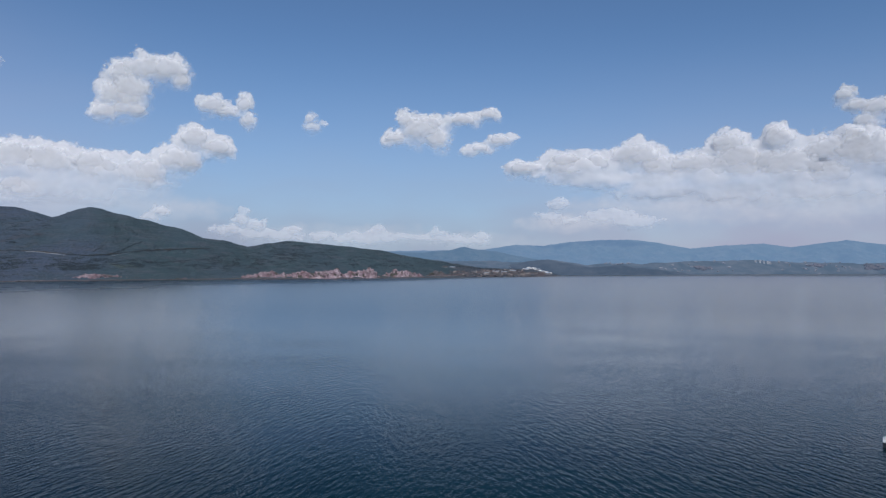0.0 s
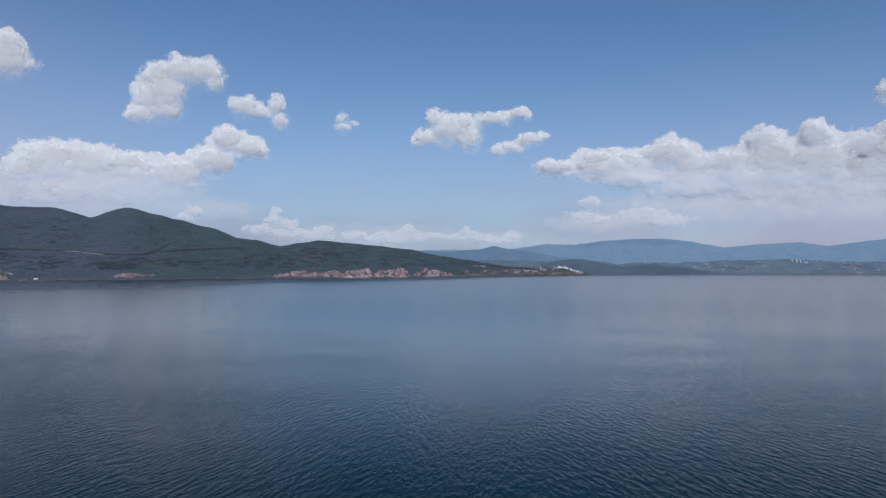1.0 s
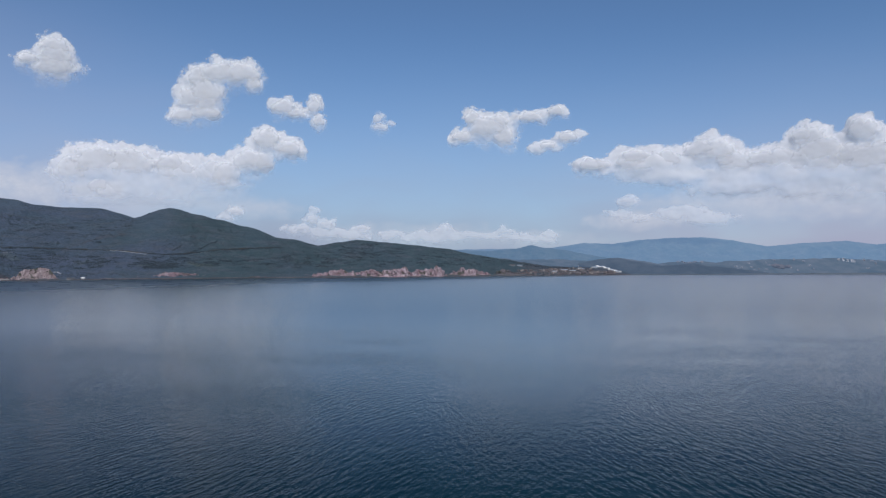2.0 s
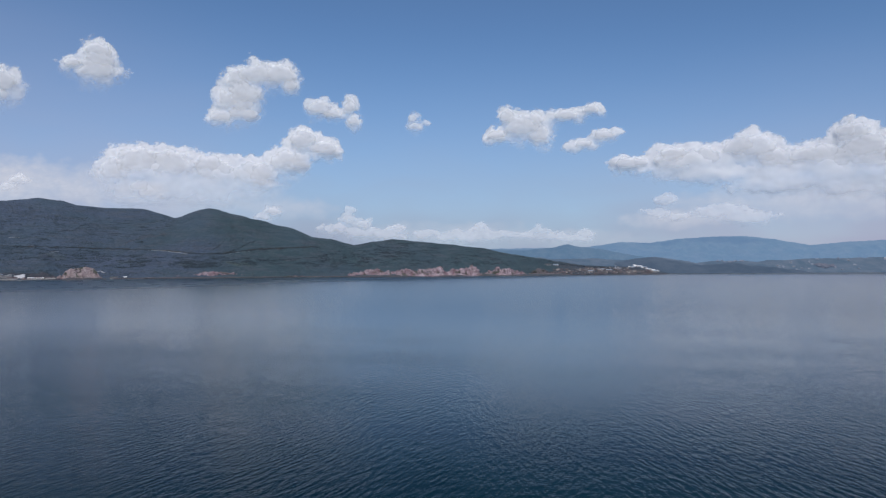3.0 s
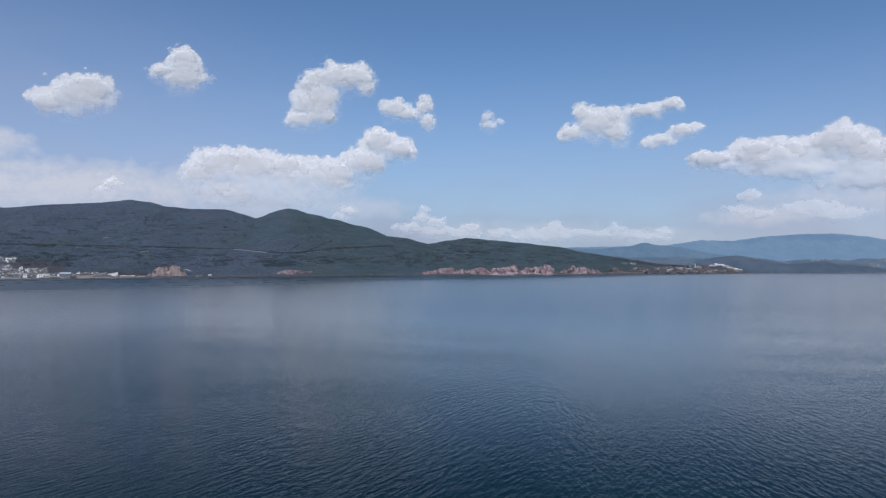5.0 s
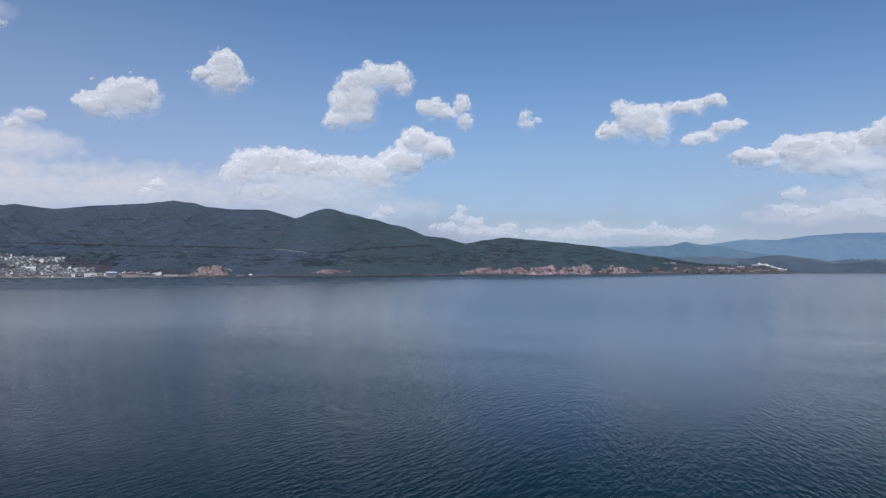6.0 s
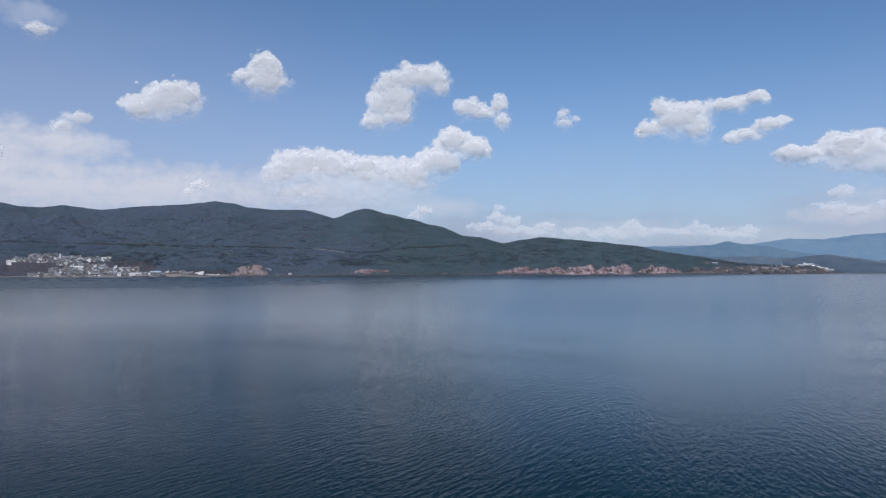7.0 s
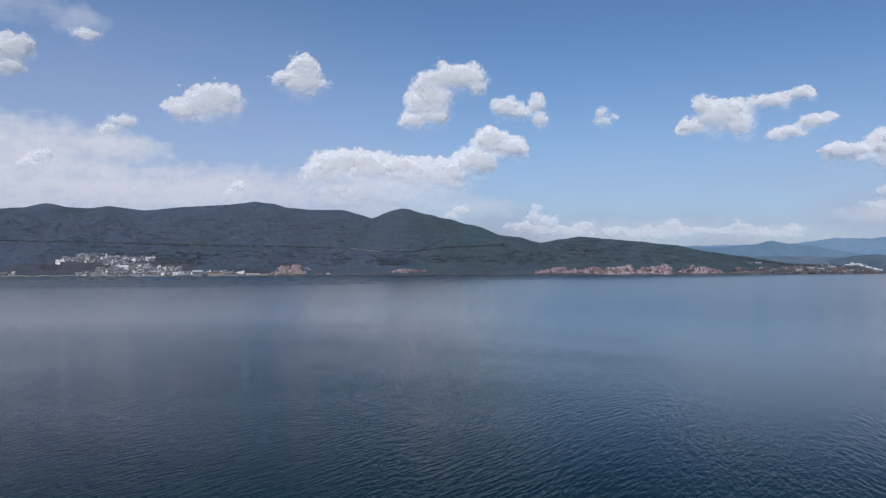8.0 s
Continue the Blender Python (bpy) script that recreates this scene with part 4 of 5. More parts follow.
# ---- road along the hillside ----
def drape(name, nodes, half, lift, material, label, category, kind="structure"):
    """A ribbon over the land along (azimuth, distance) nodes, with a cut bank's thickness."""
    pts = [Vector((*polar(a, q), 0)) for a, q in nodes]
    fine = []
    for k in range(len(pts) - 1):
        p0, p1, p2, p3 = pts[max(k - 1, 0)], pts[k], pts[k + 1], pts[min(k + 2, len(pts) - 1)]
        for i in range(12):
            u = i / 12
            fine.append(0.5 * ((2 * p1) + (p2 - p0) * u + (2 * p0 - 5 * p1 + 4 * p2 - p3) * u * u + (3 * p1 - p0 - 3 * p2 + p3) * u ** 3))
    fine.append(pts[-1])
    bm = bmesh.new()
    rings = []
    for k, p in enumerate(fine):
        t = (fine[min(k + 1, len(fine) - 1)] - fine[max(k - 1, 0)]).normalized()
        side = Vector((-t.y, t.x, 0))
        z = max(ground_at(*(p + side * half).xy), ground_at(*(p - side * half).xy)) + lift
        rings.append([bm.verts.new((*(p + side * half * s).xy, z + q)) for s, q in ((1, 0), (-1, 0), (-1, -9), (1, -9))])
    for a, b in zip(rings, rings[1:]):
        for i in range(4):
            j = (i + 1) % 4
            bm.faces.new((a[i], a[j], b[j], b[i]))
    bm.faces.new(rings[0]), bm.faces.new(rings[-1][::-1])
    bmesh.ops.recalc_face_normals(bm, faces=bm.faces)
    return tagged(part(name, bm, material, None), label, category, kind=kind)


def traverse(nodes, every=0.25):
    """An even line across the slope through (azimuth, elevation angle) nodes, as (azimuth, distance)."""
    a, e = np.array(nodes).T
    fine = np.arange(a[0], a[-1], every)
    level = np.interp(fine, a, e)
    for k in range(12):
        level[1:-1] = 0.25 * level[:-2] + 0.5 * level[1:-1] + 0.25 * level[2:]
    return [(float(q), on_slope(q, p)) for q, p in zip(fine, level)]


ROAD = traverse([(-58, 1.78), (-53.9, 1.73), (-47, 1.64), (-39.2, 1.54), (-35, 1.48), (-29.2, 1.33), (-27.6, 1.17), (-26.3, 1.04), (-24.6, 1.12), (-22.6, 1.42), (-19.7, 1.56), (-17.5, 1.62)])
drape("road", ROAD, 2.0, 0.3, ASPHALT, "narrow hillside road cut along the slope", "road")
drape("road_cutting", traverse([(-30.1, 1.34), (-29.2, 1.29), (-28.2, 1.19), (-27.4, 1.06)], 0.3), 0.9, 0.3, PALE_CUT, "pale concrete retaining wall below the hillside road", "retaining wall")
drape("road_cutting", traverse([(-24.4, 1.06), (-23.6, 1.22), (-22.6, 1.32)], 0.3), 0.4, 0.0, PALE_CUT, "pale concrete retaining wall below the hillside road", "retaining wall")
drape("road_cutting", traverse([(-40.6, 1.42), (-40.0, 1.44), (-39.6, 1.42)], 0.2), 0.4, 0.0, PALE_CUT, "pale cut bank beside the hillside road", "cut bank")
drape("terrace_wall", traverse([(-38.8, 2.10), (-38.5, 2.14), (-38.1, 2.12)], 0.15), 0.7, 0.5, PALE_CUT, "pale terrace wall high on the slope", "terrace wall")
drape("terrace_wall", traverse([(-36.4, 1.14), (-36.1, 1.18), (-35.8, 1.16)], 0.15), 0.6, 0.3, PALE_CUT, "pale terrace wall below the road", "terrace wall")
drape("field_track", [(-34.6, 2400), (-34.0, 2408), (-33.3, 2398), (-32.8, 2380)], 2.5, 0.5, PALE_CUT, "pale dirt track above the quarry", "track")
drape("shore_wall", [(-54.0, find_shore(-54.0) + 3), (-52.6, find_shore(-52.6) + 3), (-51.2, find_shore(-51.2) + 3), (-49.4, find_shore(-49.4) + 3), (-47.5, find_shore(-47.5) + 3), (-45.5, find_shore(-45.5) + 3), (-43.5, find_shore(-43.5) + 3), (-41.5, find_shore(-41.5) + 3), (-39.5, find_shore(-39.5) + 3), (-37.5, find_shore(-37.5) + 3), (-36, find_shore(-36) + 3)], 1.6, 1.3, CONCRETE, "pale concrete quay wall along the village shore", "quay wall")

# ---- village ----
TYPES = [
    house("house", "small white plastered village house with grey tiled roof", "village houses", 8, 6.5, 4.6, "gable", 2, PLASTER, GREY_TILE, 2, 1.5),
    house("house", "tall white village house with a flat roof", "village houses", 8, 7, 7.4, "flat", 3, WHITE_WALL, CONCRETE, 1),
    house("house", "long low village house with brown tiled roof", "village houses", 11, 6, 3.0, "gable", 1, PLASTER, RED_TILE, 3, 1.4),
    house("house", "tan village house with grey tiled roof", "village houses", 9, 6.5, 4.8, "gable", 2, TAN, GREY_TILE, 2, 1.5),
    house("house", "village house with blue-grey sheet roof", "village houses", 10, 7, 4.4, "gable", 2, PLASTER, BLUE_SHEET, 2, 1.1),
    house("house", "grey two-storey village house with a flat roof", "village houses", 9, 7, 5.2, "flat", 2, PLASTER, CONCRETE, 2),
    house("house", "old grey village house with dark tiles", "village houses", 9, 6, 4.0, "gable", 1, CONCRETE, GREY_TILE, 2, 1.6),
]


def settle(quarters, group, kinds, seed):
    """Scatter houses over quarters (azimuths, elevation angles of the slope, count), no two closer than their own width."""
    rng = random.Random(seed)
    taken = []
    for az0, az1, s0, s1, count in quarters:
        placed = tries = 0
        while placed < count and tries < count * 30:
            tries += 1
            az = rng.uniform(az0, az1)
            x, y = polar(az, max(on_slope(az, rng.uniform(s0, s1)), find_shore(az) + 9))
            if any((x - a) ** 2 + (y - b) ** 2 < 9.2 ** 2 for a, b in taken):
                continue
            taken.append((x, y))
            placed += 1
            m = stand(x, y, rng.choice((0, 0, 90, -20, 15)) + rng.uniform(-12, 12))
            kind = rng.choices(kinds, WEIGHTS[:len(kinds)])[0]
            if kind not in used_types:
                used_types.append(kind)
                kind.matrix_basis = m
            else:
                copy_thing(kind, m)


used_types = []
WEIGHTS = (5, 1.3, 4, 3, 2, 4, 4)
UPPER = [(-50.3, -49.3, 0.32, 0.55, 9), (-49.3, -47.6, 0.26, 0.78, 32), (-47.6, -46.0, 0.08, 0.70, 30), (-46.0, -44.2, 0.36, 0.60, 14)]
LOWER = [(-49.3, -47.8, -0.72, -0.52, 10), (-48.0, -46.5, -0.70, -0.15, 26), (-47.0, -44.4, -0.70, 0.14, 60), (-44.4, -42.3, -0.70, -0.15, 34), (-42.3, -39.2, -0.66, -0.45, 10)]
settle(UPPER + LOWER + [(-54.5, -53.1, -0.68, -0.45, 10)], "village houses", TYPES, 5)


def huddle(label, quarters, seed, mats):
    """The many small huts and lean-tos that fill the lanes between the houses."""
    rng = random.Random(seed)
    bm = bmesh.new()
    for az0, az1, s0, s1, count in quarters:
        for k in range(count):
            az = rng.uniform(az0, az1)
            x, y = polar(az, max(on_slope(az, rng.uniform(s0, s1)), find_shore(az) + 6))
            w, d, h, rise = rng.uniform(3.5, 8), rng.uniform(3, 5.5), rng.uniform(2.2, 4.4), rng.uniform(0.3, 1.3)
            turn = stand(x, y, rng.choice((0, 90)) + rng.uniform(-20, 20))
            for piece, slot in ((walls(w, d, h, rise, 4.0), 0 if rng.random() < 0.78 else 1), (gable(w, d, h, rise, 0.4), 2 if rng.random() < 0.75 else 3)):
                me = bpy.data.meshes.new("hut")
                piece.transform(turn)
                piece.to_mesh(me)
                piece.free()
                first = len(bm.faces)
                bm.from_mesh(me)
                bm.faces.ensure_lookup_table()
                for f in bm.faces[first:]:
                    f.material_index = slot
                bpy.data.meshes.remove(me)
    ob = part("huts", bm, mats[0], None)
    for m in mats[1:]:
        ob.data.materials.append(m)
    return tagged(ob, label, "huts", kind="stuff")


huddle("crowded small plastered huts between the village houses", [(a, b, c, d, int(k * 5)) for a, b, c, d, k in UPPER + LOWER], 12, (PLASTER, WHITE_WALL, GREY_TILE, BLUE_SHEET))


def hall(name, label, az, s, w, d, h, roof, wall, roof_mat, turn=0.0, rise=3.0, storeys=2, per_row=7, height=None):
    ob = empty(name, stand(*polar(az, find_shore(az) + s), turn), label, "building")
    pitched = roof == "gable"
    if roof == "lean":
        bm = solid([(-w / 2, -d / 2, -6), (w / 2, -d / 2, -6), (w / 2, d / 2, -6), (-w / 2, d / 2, -6)], [(-w / 2, -d / 2, h * 0.4), (w / 2, -d / 2, h), (w / 2, d / 2, h), (-w / 2, d / 2, h * 0.4)])
        part("wall", bm, wall, ob)
        x, y, up = w / 2 + 0.8, d / 2 + 0.8, 0.5
        bm = solid([(-x, -y, h * 0.4), (x, -y, h), (x, y, h), (-x, y, h * 0.4)], [(-x, -y, h * 0.4 + up), (x, -y, h + up), (x, y, h + up), (-x, y, h * 0.4 + up)])
        part("roof", bm, roof_mat, ob)
    else:
        part("wall", walls(w, d, h, rise if pitched else 0), wall, ob)
        part("roof", gable(w, d, h, rise, 0.9) if pitched else flat_roof(w, d, h), roof_mat, ob)
    windows(ob, w, d, min(h, 4.0) if roof == "lean" else h, 1 if roof == "lean" else storeys, per_row)
    return ob


hall("guesthouse", "large white lakeside guesthouse with a flat roof", -42.55, 22, 30, 13, 9.5, "flat", WHITE_WALL, CONCRETE, 4, 0, 3)
hall("hall", "long white hall amid the village roofs", -46.3, on_slope(-46.3, -0.2) - find_shore(-46.3), 30, 12, 7, "gable", WHITE_WALL, WHITE_SHEET, 6)
hall("hall", "tall white tower house at the village edge", -50.45, on_slope(-50.45, 0.2) - find_shore(-50.45), 13, 11, 11, "flat", WHITE_WALL, CONCRETE, 0, 0, 4, 3)
hall("hall", "white hall with pale sheet roof above the village", -44.5, on_slope(-44.5, 0.55) - find_shore(-44.5), 26, 8, 3, "gable", WHITE_WALL, WHITE_SHEET, 3, 1.6)
hall("shed", "blue-grey roofed lakeside shed", -41.2, 14, 26, 12, 7, "gable", PLASTER, BLUE_SHEET, -5)
hall("shed", "long tan lakeside building with brown roof", -39.95, 14, 42, 12, 7, "gable", TAN, RED_TILE, 3, 2.2, 2, 9)
hall("warehouse", "white warehouse with a steep slanting white roof", -38.25, 40, 32, 16, 11, "lean", WHITE_WALL, WHITE_SHEET, -6, 3, 2, 4)
hall("warehouse", "pale warehouse with a slanting sheet roof", -38.95, 30, 30, 14, 8, "lean", PLASTER, WHITE_SHEET, -14, 3, 2, 4)
hall("shed", "low brown shed before the warehouses", -38.6, 14, 24, 8, 3.4, "gable", BROWN, RED_TILE, 4, 1.0, 1, 4)
hall("shed", "low white shed beside the warehouse", -37.2, 14, 38, 9, 5, "gable", CONCRETE, WHITE_SHEET, -3, 1.2)
hall("boathouse", "small bright white boathouse on the shore", -31.55, 9, 8, 6, 2.4, "gable", WHITE_WALL, WHITE_SHEET, 8, 1.2, 1, 3)
hall("shed", "low grey shed on the shore", -32.3, 8, 20, 8, 4, "gable", PLASTER, GREY_TILE, 5, 1.2, 1, 4)

# ---- headland settlement ----
HEAD_TYPES = [
    house("house", "brown earth-walled headland house with brown tiles", "headland houses", 14, 8, 3.2, "gable", 1, BROWN, RED_TILE, 4, 1.3),
    house("house", "brown headland house with dark grey tiles", "headland houses", 10, 7, 3.8, "gable", 1, BROWN, GREY_TILE, 3, 1.4),
    house("house", "tan headland house with a flat roof", "headland houses", 8, 7, 4.0, "flat", 1, TAN, CONCRETE, 2),
]
HEAD = [(0.6, 3.2, -0.52, -0.2, 14), (3.0, 6.4, -0.54, -0.1, 34), (6.2, 8.0, -0.54, -0.3, 12)]
settle(HEAD, "headland houses", HEAD_TYPES, 8)
huddle("crowded brown huts and lean-tos on the headland", [(a, b, c, d, k * 5) for a, b, c, d, k in HEAD], 14, (BROWN, PLASTER, GREY_TILE, RED_TILE))
hall("hilltop_house", "white hilltop house with a grey roof", 0.15, 165, 20, 9, 3.2, "gable", PLASTER, GREY_TILE, 5, 1.4, 1)
hall("hilltop_house", "pale long hilltop house", 0.75, 160, 18, 8, 3.0, "gable", PLASTER, BLUE_SHEET, -4, 1.2, 1)
rng = random.Random(31)
for k in range(15):
    u = (k + rng.uniform(0.1, 0.9)) / 15
    pale = k % 3 != 1
    hall("shed", "white-roofed shed on the headland tip" if pale else "blue-grey roofed shed on the headland tip", 6.35 + 2.05 * u, 125 - 108 * u ** 1.3 + rng.uniform(-12, 12), rng.uniform(8, 16), rng.uniform(7, 11), rng.uniform(3.0, 5.5), "gable", PLASTER, WHITE_SHEET if pale else BLUE_SHEET, rng.uniform(-60, 60), rng.uniform(1.4, 2.6), 1, 3)
for az, s, w in ((3.3, 112, 26), (4.1, 122, 30), (4.8, 100, 22), (5.5, 118, 20)):
    hall("shed", "long pale roofed building on the headland", az, s, w, 9, 4, "gable", TAN, BLUE_SHEET, rng.uniform(-8, 8), 1.4, 1, 5)


def mast(az, s, tall):
    x, y = polar(az, find_shore(az) + s)
    ob = empty("mast", pose(x, y, ground_at(x, y) - 0.5), "slim white lattice mast on the headland", "mast")
    bm = bmesh.new()
    for k in range(4):
        a, b = (1.4, 0.5)
        cx, cy = ((-1, -1), (1, -1), (1, 1), (-1, 1))[k]
        solid([(cx * a + i, cy * a + j, 0) for i, j in ((-0.2, -0.2), (0.2, -0.2), (0.2, 0.2), (-0.2, 0.2))], [(cx * b + i, cy * b + j, tall) for i, j in ((-0.15, -0.15), (0.15, -0.15), (0.15, 0.15), (-0.15, 0.15))], bm)
    part("leg_frame", bm, WHITE_SHEET, ob)
    for k in range(6):
        z = tall * (k + 0.5) / 6
        q = 1.4 + (0.5 - 1.4) * z / tall + 0.25
        part("brace", box(bmesh.new(), -q, q, -q, q, z, z + 0.35), WHITE_SHEET, ob)
    part("platform", box(bmesh.new(), -1.6, 1.6, -1.6, 1.6, tall, tall + 1.2), CONCRETE, ob)
    return ob


mast(5.25, 118, 20)


# ---- far shore ----
def far_ground(x, y):
    return float(far_height(np.array([x]), np.array([y]))[0][0])


HAZE_WALL = hazy_material("hazy_pale_walls", (0.10, 0.105, 0.12), (0.20, 0.205, 0.22), (0.15, 0.20, 0.31), 0.45)
HAZE_WHITE = hazy_material("hazy_white_walls", (0.34, 0.34, 0.36), (0.44, 0.44, 0.46), (0.16, 0.21, 0.32), 0.45)
HAZE_EARTH = hazy_material("hazy_bare_earth", (0.05, 0.045, 0.048), (0.100, 0.085, 0.092), (0.13, 0.185, 0.29), 0.42)


def tower(az, r, w, h):
    ob = empty("apartment_tower", stand(*polar(az, r), 10, 1.0, far_ground), "hazy pale apartment tower on the far shore", "apartment tower", "far towers")
    part("wall", walls(w, w * 0.8, h, 0, 10), HAZE_WHITE, ob)
    part("roof", flat_roof(w, w * 0.8, h), HAZE_WHITE, ob)
    windows(ob, w, w * 0.8, h, 5, 3, (1.4, 1.5), False)
    return ob


for az, h in ((23.2, 9), (23.5, 14), (23.75, 12), (24.0, 15), (24.15, 12)):
    tower(az, 4090, 8.5, h)

far_types = []
for w, d, h in ((8, 7, 3), (13, 7, 3), (6, 6, 4)):
    ob = empty("far_house", pose(0, 0, -500), "pale far shore building in haze", "house", "far shore buildings")
    part("wall", walls(w, d, h, 0, 8), HAZE_WALL, ob)
    part("roof", gable(w, d, h, 2.2, 0.6), HAZE_WALL, ob)
    windows(ob, w, d, h, 2, 3)
    far_types.append(ob)
rng = random.Random(21)
first = set()
for az0, az1, r0, r1, count in ((16.6, 19.0, 3690, 3760, 10), (12.2, 14.4, 3770, 3830, 14), (17, 22, 3800, 4050, 16), (24.6, 29.4, 3980, 4280, 36), (10.3, 12.5, 3560, 3600, 8)):
    for k in range(count):
        x, y = polar(rng.uniform(az0, az1), rng.uniform(r0, r1))
        kind = rng.choice(far_types)
        m = stand(x, y, rng.uniform(-30, 30), 0.5, far_ground)
        if kind.name in first:
            copy_thing(kind, m)
        else:
            first.add(kind.name)
            kind.matrix_basis = m


def scar(label, az, r, w, tall, seed):
    """A bare slope on the far shore: broken earth in a few leaning ledges."""
    ob = empty("bare_slope", pose(*polar(az, r), 0), label, "bare slope")
    rng = random.Random(seed)
    base = ob.matrix_basis.inverted()
    for k in range(7):
        a = az + math.degrees(rng.uniform(-0.5, 0.5) * w / r)
        x, y = polar(a, r + rng.uniform(-20, 30))
        c = new("ledge", FAR_CRAGS[k % 3])
        c.parent = ob
        c.matrix_basis = base @ Matrix.LocRotScale((x, y, far_ground(x, y) + tall * 0.1), Euler((0, rng.uniform(-0.2, 0.2), rng.uniform(0, 6.3))), (w * 0.28, 22, tall * rng.uniform(0.4, 0.7)))
    return ob


FAR_CRAGS = [crag_mesh("ledge", 60 + k, HAZE_EARTH, 0.2) for k in range(3)]
scar("pale bare quarry slope on the far shore", 30.6, 4215, 60, 26, 3)
scar("reddish bare slope on the far shore", 19.6, 3830, 70, 20, 4)
scar("reddish bare slope on the far shore", 27.0, 4160, 60, 14, 5)


# ---- boat ----
def boat():
    ob = empty("motorboat", pose(*polar(31.88, 144.5), 0, 0, 0, 184), "small white motorboat with a dark hull bottom", "boat")
    stations = [(-3.0, 1.15, 0.95), (-1.5, 1.25, 0.95), (0.0, 1.25, 1.0), (1.4, 1.0, 1.1), (2.4, 0.55, 1.22), (3.0, 0.06, 1.32)]

    def shell(z_of, width):
        bm = bmesh.new()
        rings = []
        for x, b, top in stations:
            lo, hi = z_of(top)
            rings.append([bm.verts.new(p) for p in ((x, -b * width, hi), (x, -b * width * 0.82, lo), (x, b * width * 0.82, lo), (x, b * width, hi))])
        for p, q in zip(rings, rings[1:]):
            for i in range(4):
                j = (i + 1) % 4
                bm.faces.new((p[i], p[j], q[j], q[i]))
        bm.faces.new(rings[0][::-1]), bm.faces.new(rings[-1])
        bmesh.ops.recalc_face_normals(bm, faces=bm.faces)
        return bm
    part("hull", shell(lambda t: (-0.35, t - 0.45), 0.96), HULL_DARK, ob, "dark painted hull bottom")
    part("topside", shell(lambda t: (t - 0.446, t), 1.0), HULL_WHITE, ob, "white gelcoat topsides")
    part("cabin", solid([(-1.2, -0.8, 0.98), (1.0, -0.7, 1.05), (1.0, 0.7, 1.05), (-1.2, 0.8, 0.98)], [(-1.1, -0.7, 2.0), (0.4, -0.6, 2.0), (0.4, 0.6, 2.0), (-1.1, 0.7, 2.0)]), HULL_WHITE, ob)
    part("windscreen", solid([(1.02, -0.6, 1.2), (1.02, 0.6, 1.2), (0.52, 0.5, 1.9), (0.52, -0.5, 1.9)], [(1.05, -0.6, 1.22), (1.05, 0.6, 1.22), (0.55, 0.5, 1.92), (0.55, -0.5, 1.92)]), GLASS, ob)
    bm = bmesh.new()
    for s in (-1, 1):
        for x, b in ((1.5, 0.9), (2.2, 0.6), (2.85, 0.12)):
            box(bm, x - 0.025, x + 0.025, s * b - 0.025, s * b + 0.025, 1.05, 1.75)
    part("rail_post", bm, HULL_WHITE, ob)
    part("outboard_motor", solid([(-3.45, -0.2, 0.2), (-3.05, -0.2, 0.2), (-3.05, 0.2, 0.2), (-3.45, 0.2, 0.2)], [(-3.5, -0.22, 1.25), (-3.05, -0.22, 1.35), (-3.05, 0.22, 1.35), (-3.5, 0.22, 1.25)]), DARK_METAL, ob)
    return ob


boat()


# ---- shrubs on the slopes ----
def shrubs(count, seed):
    rng = np.random.default_rng(seed)
    az = rng.uniform(-57, 7.5, count * 4)
    q = rng.uniform(2200, 3330, count * 4)
    x, y = q * np.sin(np.radians(az)), q * np.cos(np.radians(az))
    z, s = land_height(x, y)
    thick = fbm(x / 140, y / 140, 4, 77) + 0.5 * fbm(x / 30, y / 30, 2, 78)
    grow = (s > 18) & (rng.uniform(-0.5, 0.9, len(x)) < thick + 0.12)
    town = ((az < -41) & (s < 320)) | ((az > 1) & (s < 110) & (rng.random(len(x)) < 0.7))
    grow &= ~town | (rng.random(len(x)) < 0.12)
    x, y, z = (v[grow][:count] for v in (x, y, z))
    n = len(x)
    size = rng.uniform(0.9, 2.1, n) * (1 + 0.7 * rng.random(n) ** 5)
    ring = np.array([(1, 0, 0.25), (0.3, 0.95, 0.35), (-0.8, 0.6, 0.2), (-0.8, -0.6, 0.4), (0.3, -0.95, 0.3), (0.1, 0.1, 1.15), (0, 0, -0.6)])
    jitter = rng.uniform(0.7, 1.3, (n, 7, 3))
    turn = rng.uniform(0, 6.283, n)
    c, sn = np.cos(turn)[:, None], np.sin(turn)[:, None]
    p = ring[None] * jitter * size[:, None, None]
    v = np.stack([p[..., 0] * c - p[..., 1] * sn + x[:, None], p[..., 0] * sn + p[..., 1] * c + y[:, None], p[..., 2] * 0.5 + z[:, None]], -1).reshape(-1, 3)
    tri = np.array([(i, (i + 1) % 5, 5) for i in range(5)] + [((i + 1) % 5, i, 6) for i in range(5)])
    f = (np.arange(n)[:, None, None] * 7 + tri[None]).reshape(-1, 3)
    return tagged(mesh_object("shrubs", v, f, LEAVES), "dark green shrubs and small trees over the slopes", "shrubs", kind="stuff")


shrubs(42000, 4)


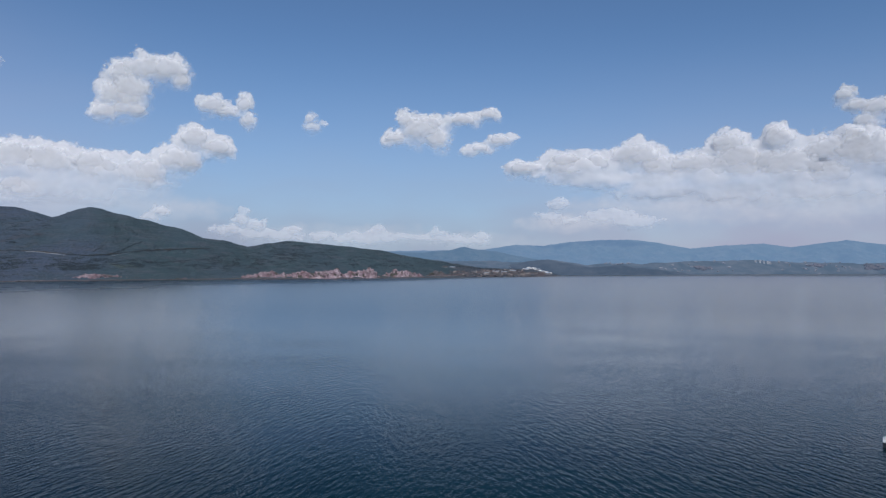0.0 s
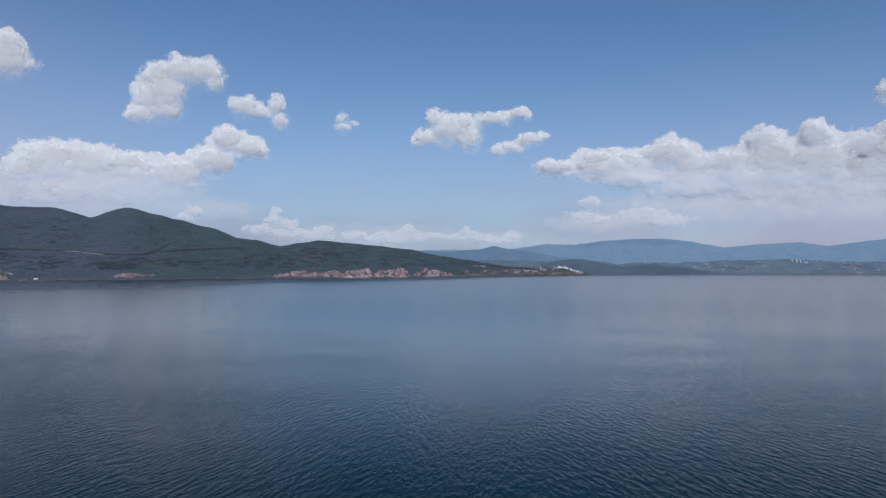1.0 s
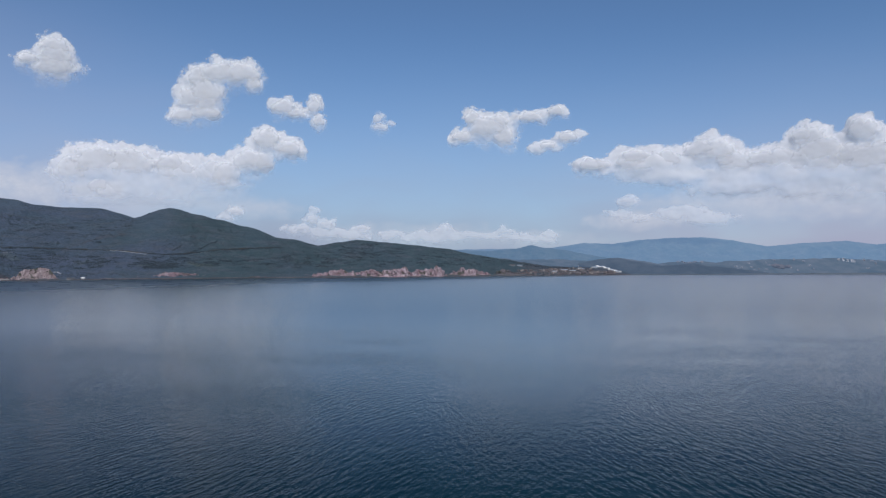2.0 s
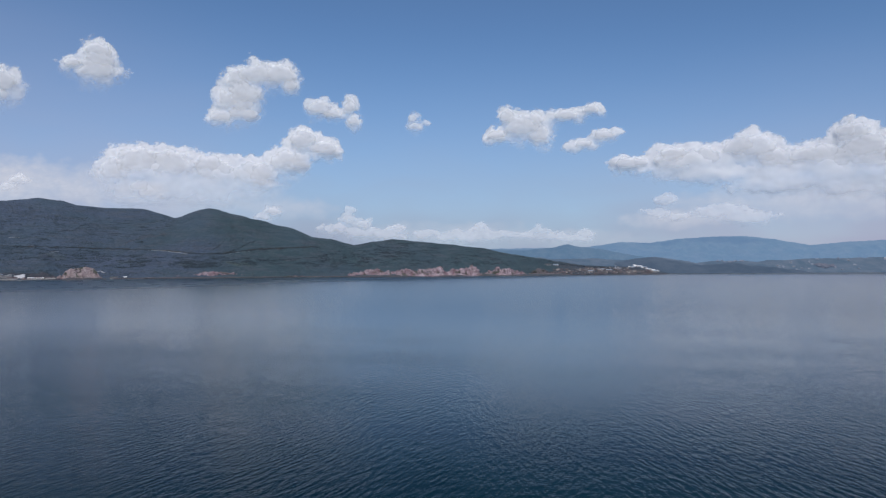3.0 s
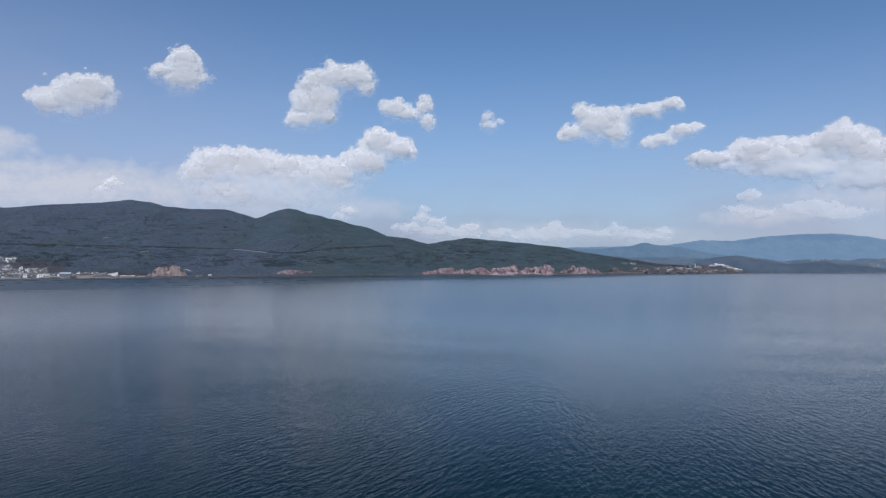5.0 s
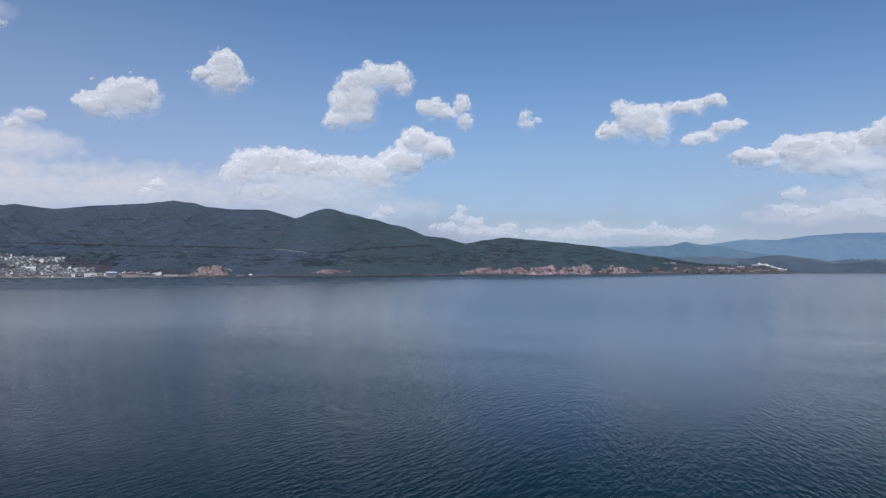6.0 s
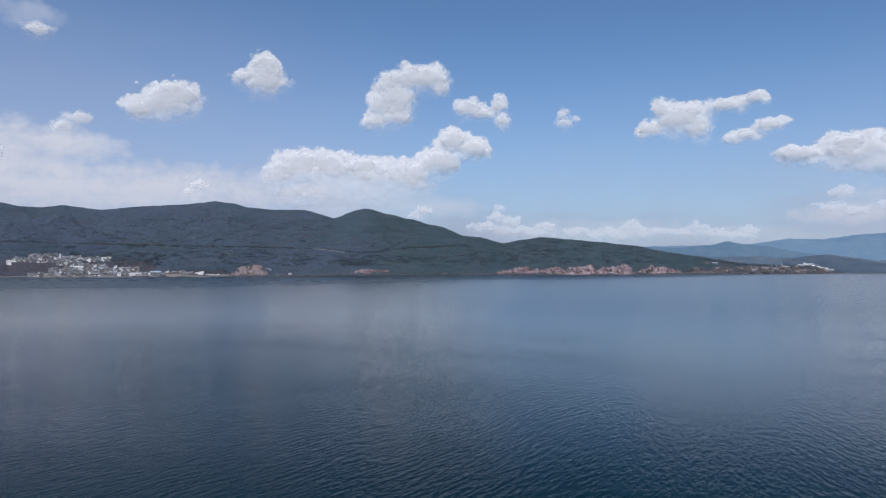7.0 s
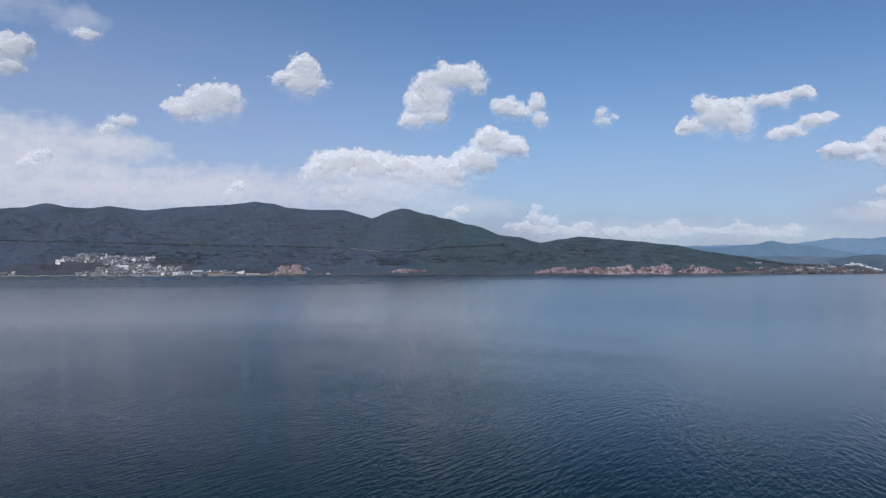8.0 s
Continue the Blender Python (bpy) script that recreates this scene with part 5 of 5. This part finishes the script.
# ---- tree belts ----
def belt(label, nodes, wide, count, seed, least=1.8, most=3.6):
    """A belt or grove of dark trees along (azimuth, distance) nodes: lumpy crowns on short trunks."""
    rng = np.random.default_rng(seed)
    pts = np.array([polar(a, q) for a, q in nodes])
    k = rng.integers(0, len(pts) - 1, count)
    u = rng.random(count)[:, None]
    xy = pts[k] * (1 - u) + pts[k + 1] * u + rng.normal(0, wide, (count, 2))
    size = rng.uniform(least, most, count)
    verts, faces, n = [], [], 0
    for (x, y), s in zip(xy, size):
        z = ground_at(x, y)
        rings = ((0.0, 0.12), (0.55, 0.16), (0.7, 0.85), (1.3, 1.0), (1.9, 0.55), (2.15, 0.08))
        for h, q in rings:
            for i in range(6):
                w = q * rng.uniform(0.75, 1.25)
                verts.append((x + s * w * math.cos(i * 1.047 + h), y + s * w * math.sin(i * 1.047 + h), z + s * h - 0.3))
        for j in range(5):
            for i in range(6):
                faces.append((n + j * 6 + i, n + j * 6 + (i + 1) % 6, n + j * 6 + 6 + (i + 1) % 6, n + j * 6 + 6 + i))
        n += 36
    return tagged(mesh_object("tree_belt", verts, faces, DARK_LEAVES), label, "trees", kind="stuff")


def dark_leaf_material():
    n = Nodes("dark_tree_leaves")
    tint = n.add("NewGeometry").outputs["Random Per Island"]
    # blue haze of the distance mixed into the leaf colour
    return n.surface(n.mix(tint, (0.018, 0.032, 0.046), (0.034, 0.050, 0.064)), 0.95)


DARK_LEAVES = dark_leaf_material()
belt("row of dark trees below the hillside road", [(a, q - 4) for a, q in ROAD if -27.5 < a < -17.6], 0.8, 520, 1, 0.9, 1.6)
belt("row of dark trees along the hillside road", [(a, q - 4) for a, q in ROAD if -57 < a < -29.5], 0.8, 1300, 2, 0.8, 1.4)
belt("dark trees in a gully on the hill", traverse([(-24.5, 1.08), (-23.6, 1.55), (-22.3, 2.15)]), 1.5, 150, 3, 0.8, 1.5)
belt("dark trees in a steep gully on the hill", traverse([(-25.6, 1.3), (-25.2, 1.6), (-24.6, 2.0)]), 1.5, 60, 8, 0.7, 1.1)


def hedgerows(label, fields, seed):
    """Short contour-wise rows of trees and bushes over stretches of slope (azimuths, elevation angles, rows)."""
    rng = random.Random(seed)
    nodes = []
    for az0, az1, el0, el1, rows in fields:
        for k in range(rows):
            a, e, long = rng.uniform(az0, az1), rng.uniform(el0, el1), rng.uniform(0.12, 0.75)
            lean = rng.uniform(-0.05, 0.05)
            nodes += [(a + long * u, on_slope(a + long * u, e + lean * u)) for u in np.arange(0, 1, 0.07 / long)]
    verts, faces, n = [], [], 0
    for a, q in nodes:
        x, y = polar(a + rng.uniform(-0.03, 0.03), q + rng.uniform(-3, 3))
        z, s = ground_at(x, y), rng.uniform(1.0, 2.1)
        for h, w in ((-0.3, 0.5), (0.3, 1.0), (0.9, 0.9), (1.5, 0.2)):
            for i in range(5):
                g = w * rng.uniform(0.7, 1.3)
                verts.append((x + s * g * math.cos(i * 1.257 + h), y + s * g * math.sin(i * 1.257 + h), z + s * h))
        for j in range(3):
            for i in range(5):
                faces.append((n + j * 5 + i, n + j * 5 + (i + 1) % 5, n + j * 5 + 5 + (i + 1) % 5, n + j * 5 + 5 + i))
        n += 20
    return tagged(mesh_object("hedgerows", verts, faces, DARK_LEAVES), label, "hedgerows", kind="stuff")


hedgerows("dark hedgerows along the terraces below the pointed hill", [(-31.5, -22.5, 0.1, 0.85, 110), (-27.8, -25.6, 0.0, 0.4, 60), (-22.5, -14, 0.05, 0.8, 50)], 2)
hedgerows("dark hedgerows on the slopes above the village", [(-50, -33, 0.55, 1.5, 150), (-44.5, -41.0, 0.1, 0.9, 60), (-36.5, -31.0, 0.0, 0.9, 50)], 3)
hedgerows("dark hedgerows high on the long hill", [(-45, -29, 1.7, 3.6, 110), (-56, -45, 1.7, 3.0, 40)], 4)
hedgerows("dark scrub rows above the red cliffs", [(-16, -1.5, 0.12, 1.2, 110), (-13.5, -8.5, 0.8, 1.9, 60), (-18, -13, 0.3, 1.4, 30)], 5)
belt("grove of dark trees beside the village", [(-44.0, 2580), (-42.5, 2560), (-41.0, 2520), (-39.0, 2480)], 24, 170, 5, 0.9, 1.7)
belt("scattered trees among the village houses", [(-49.5, 2340), (-46.5, 2330), (-44.5, 2330), (-42.0, 2290)], 26, 200, 6, 0.8, 1.6)
belt("dark pine belt on the headland", [(-0.8, 2800), (1.5, 2850), (3.5, 2900), (5.5, 2930)], 10, 320, 7, 0.9, 1.7)
belt("bushes between the headland houses", [(0.8, find_shore(0.8) + 40), (3.0, find_shore(3.0) + 50), (5.0, find_shore(5.0) + 50), (7.6, find_shore(7.6) + 30)], 22, 240, 9, 0.7, 1.5)
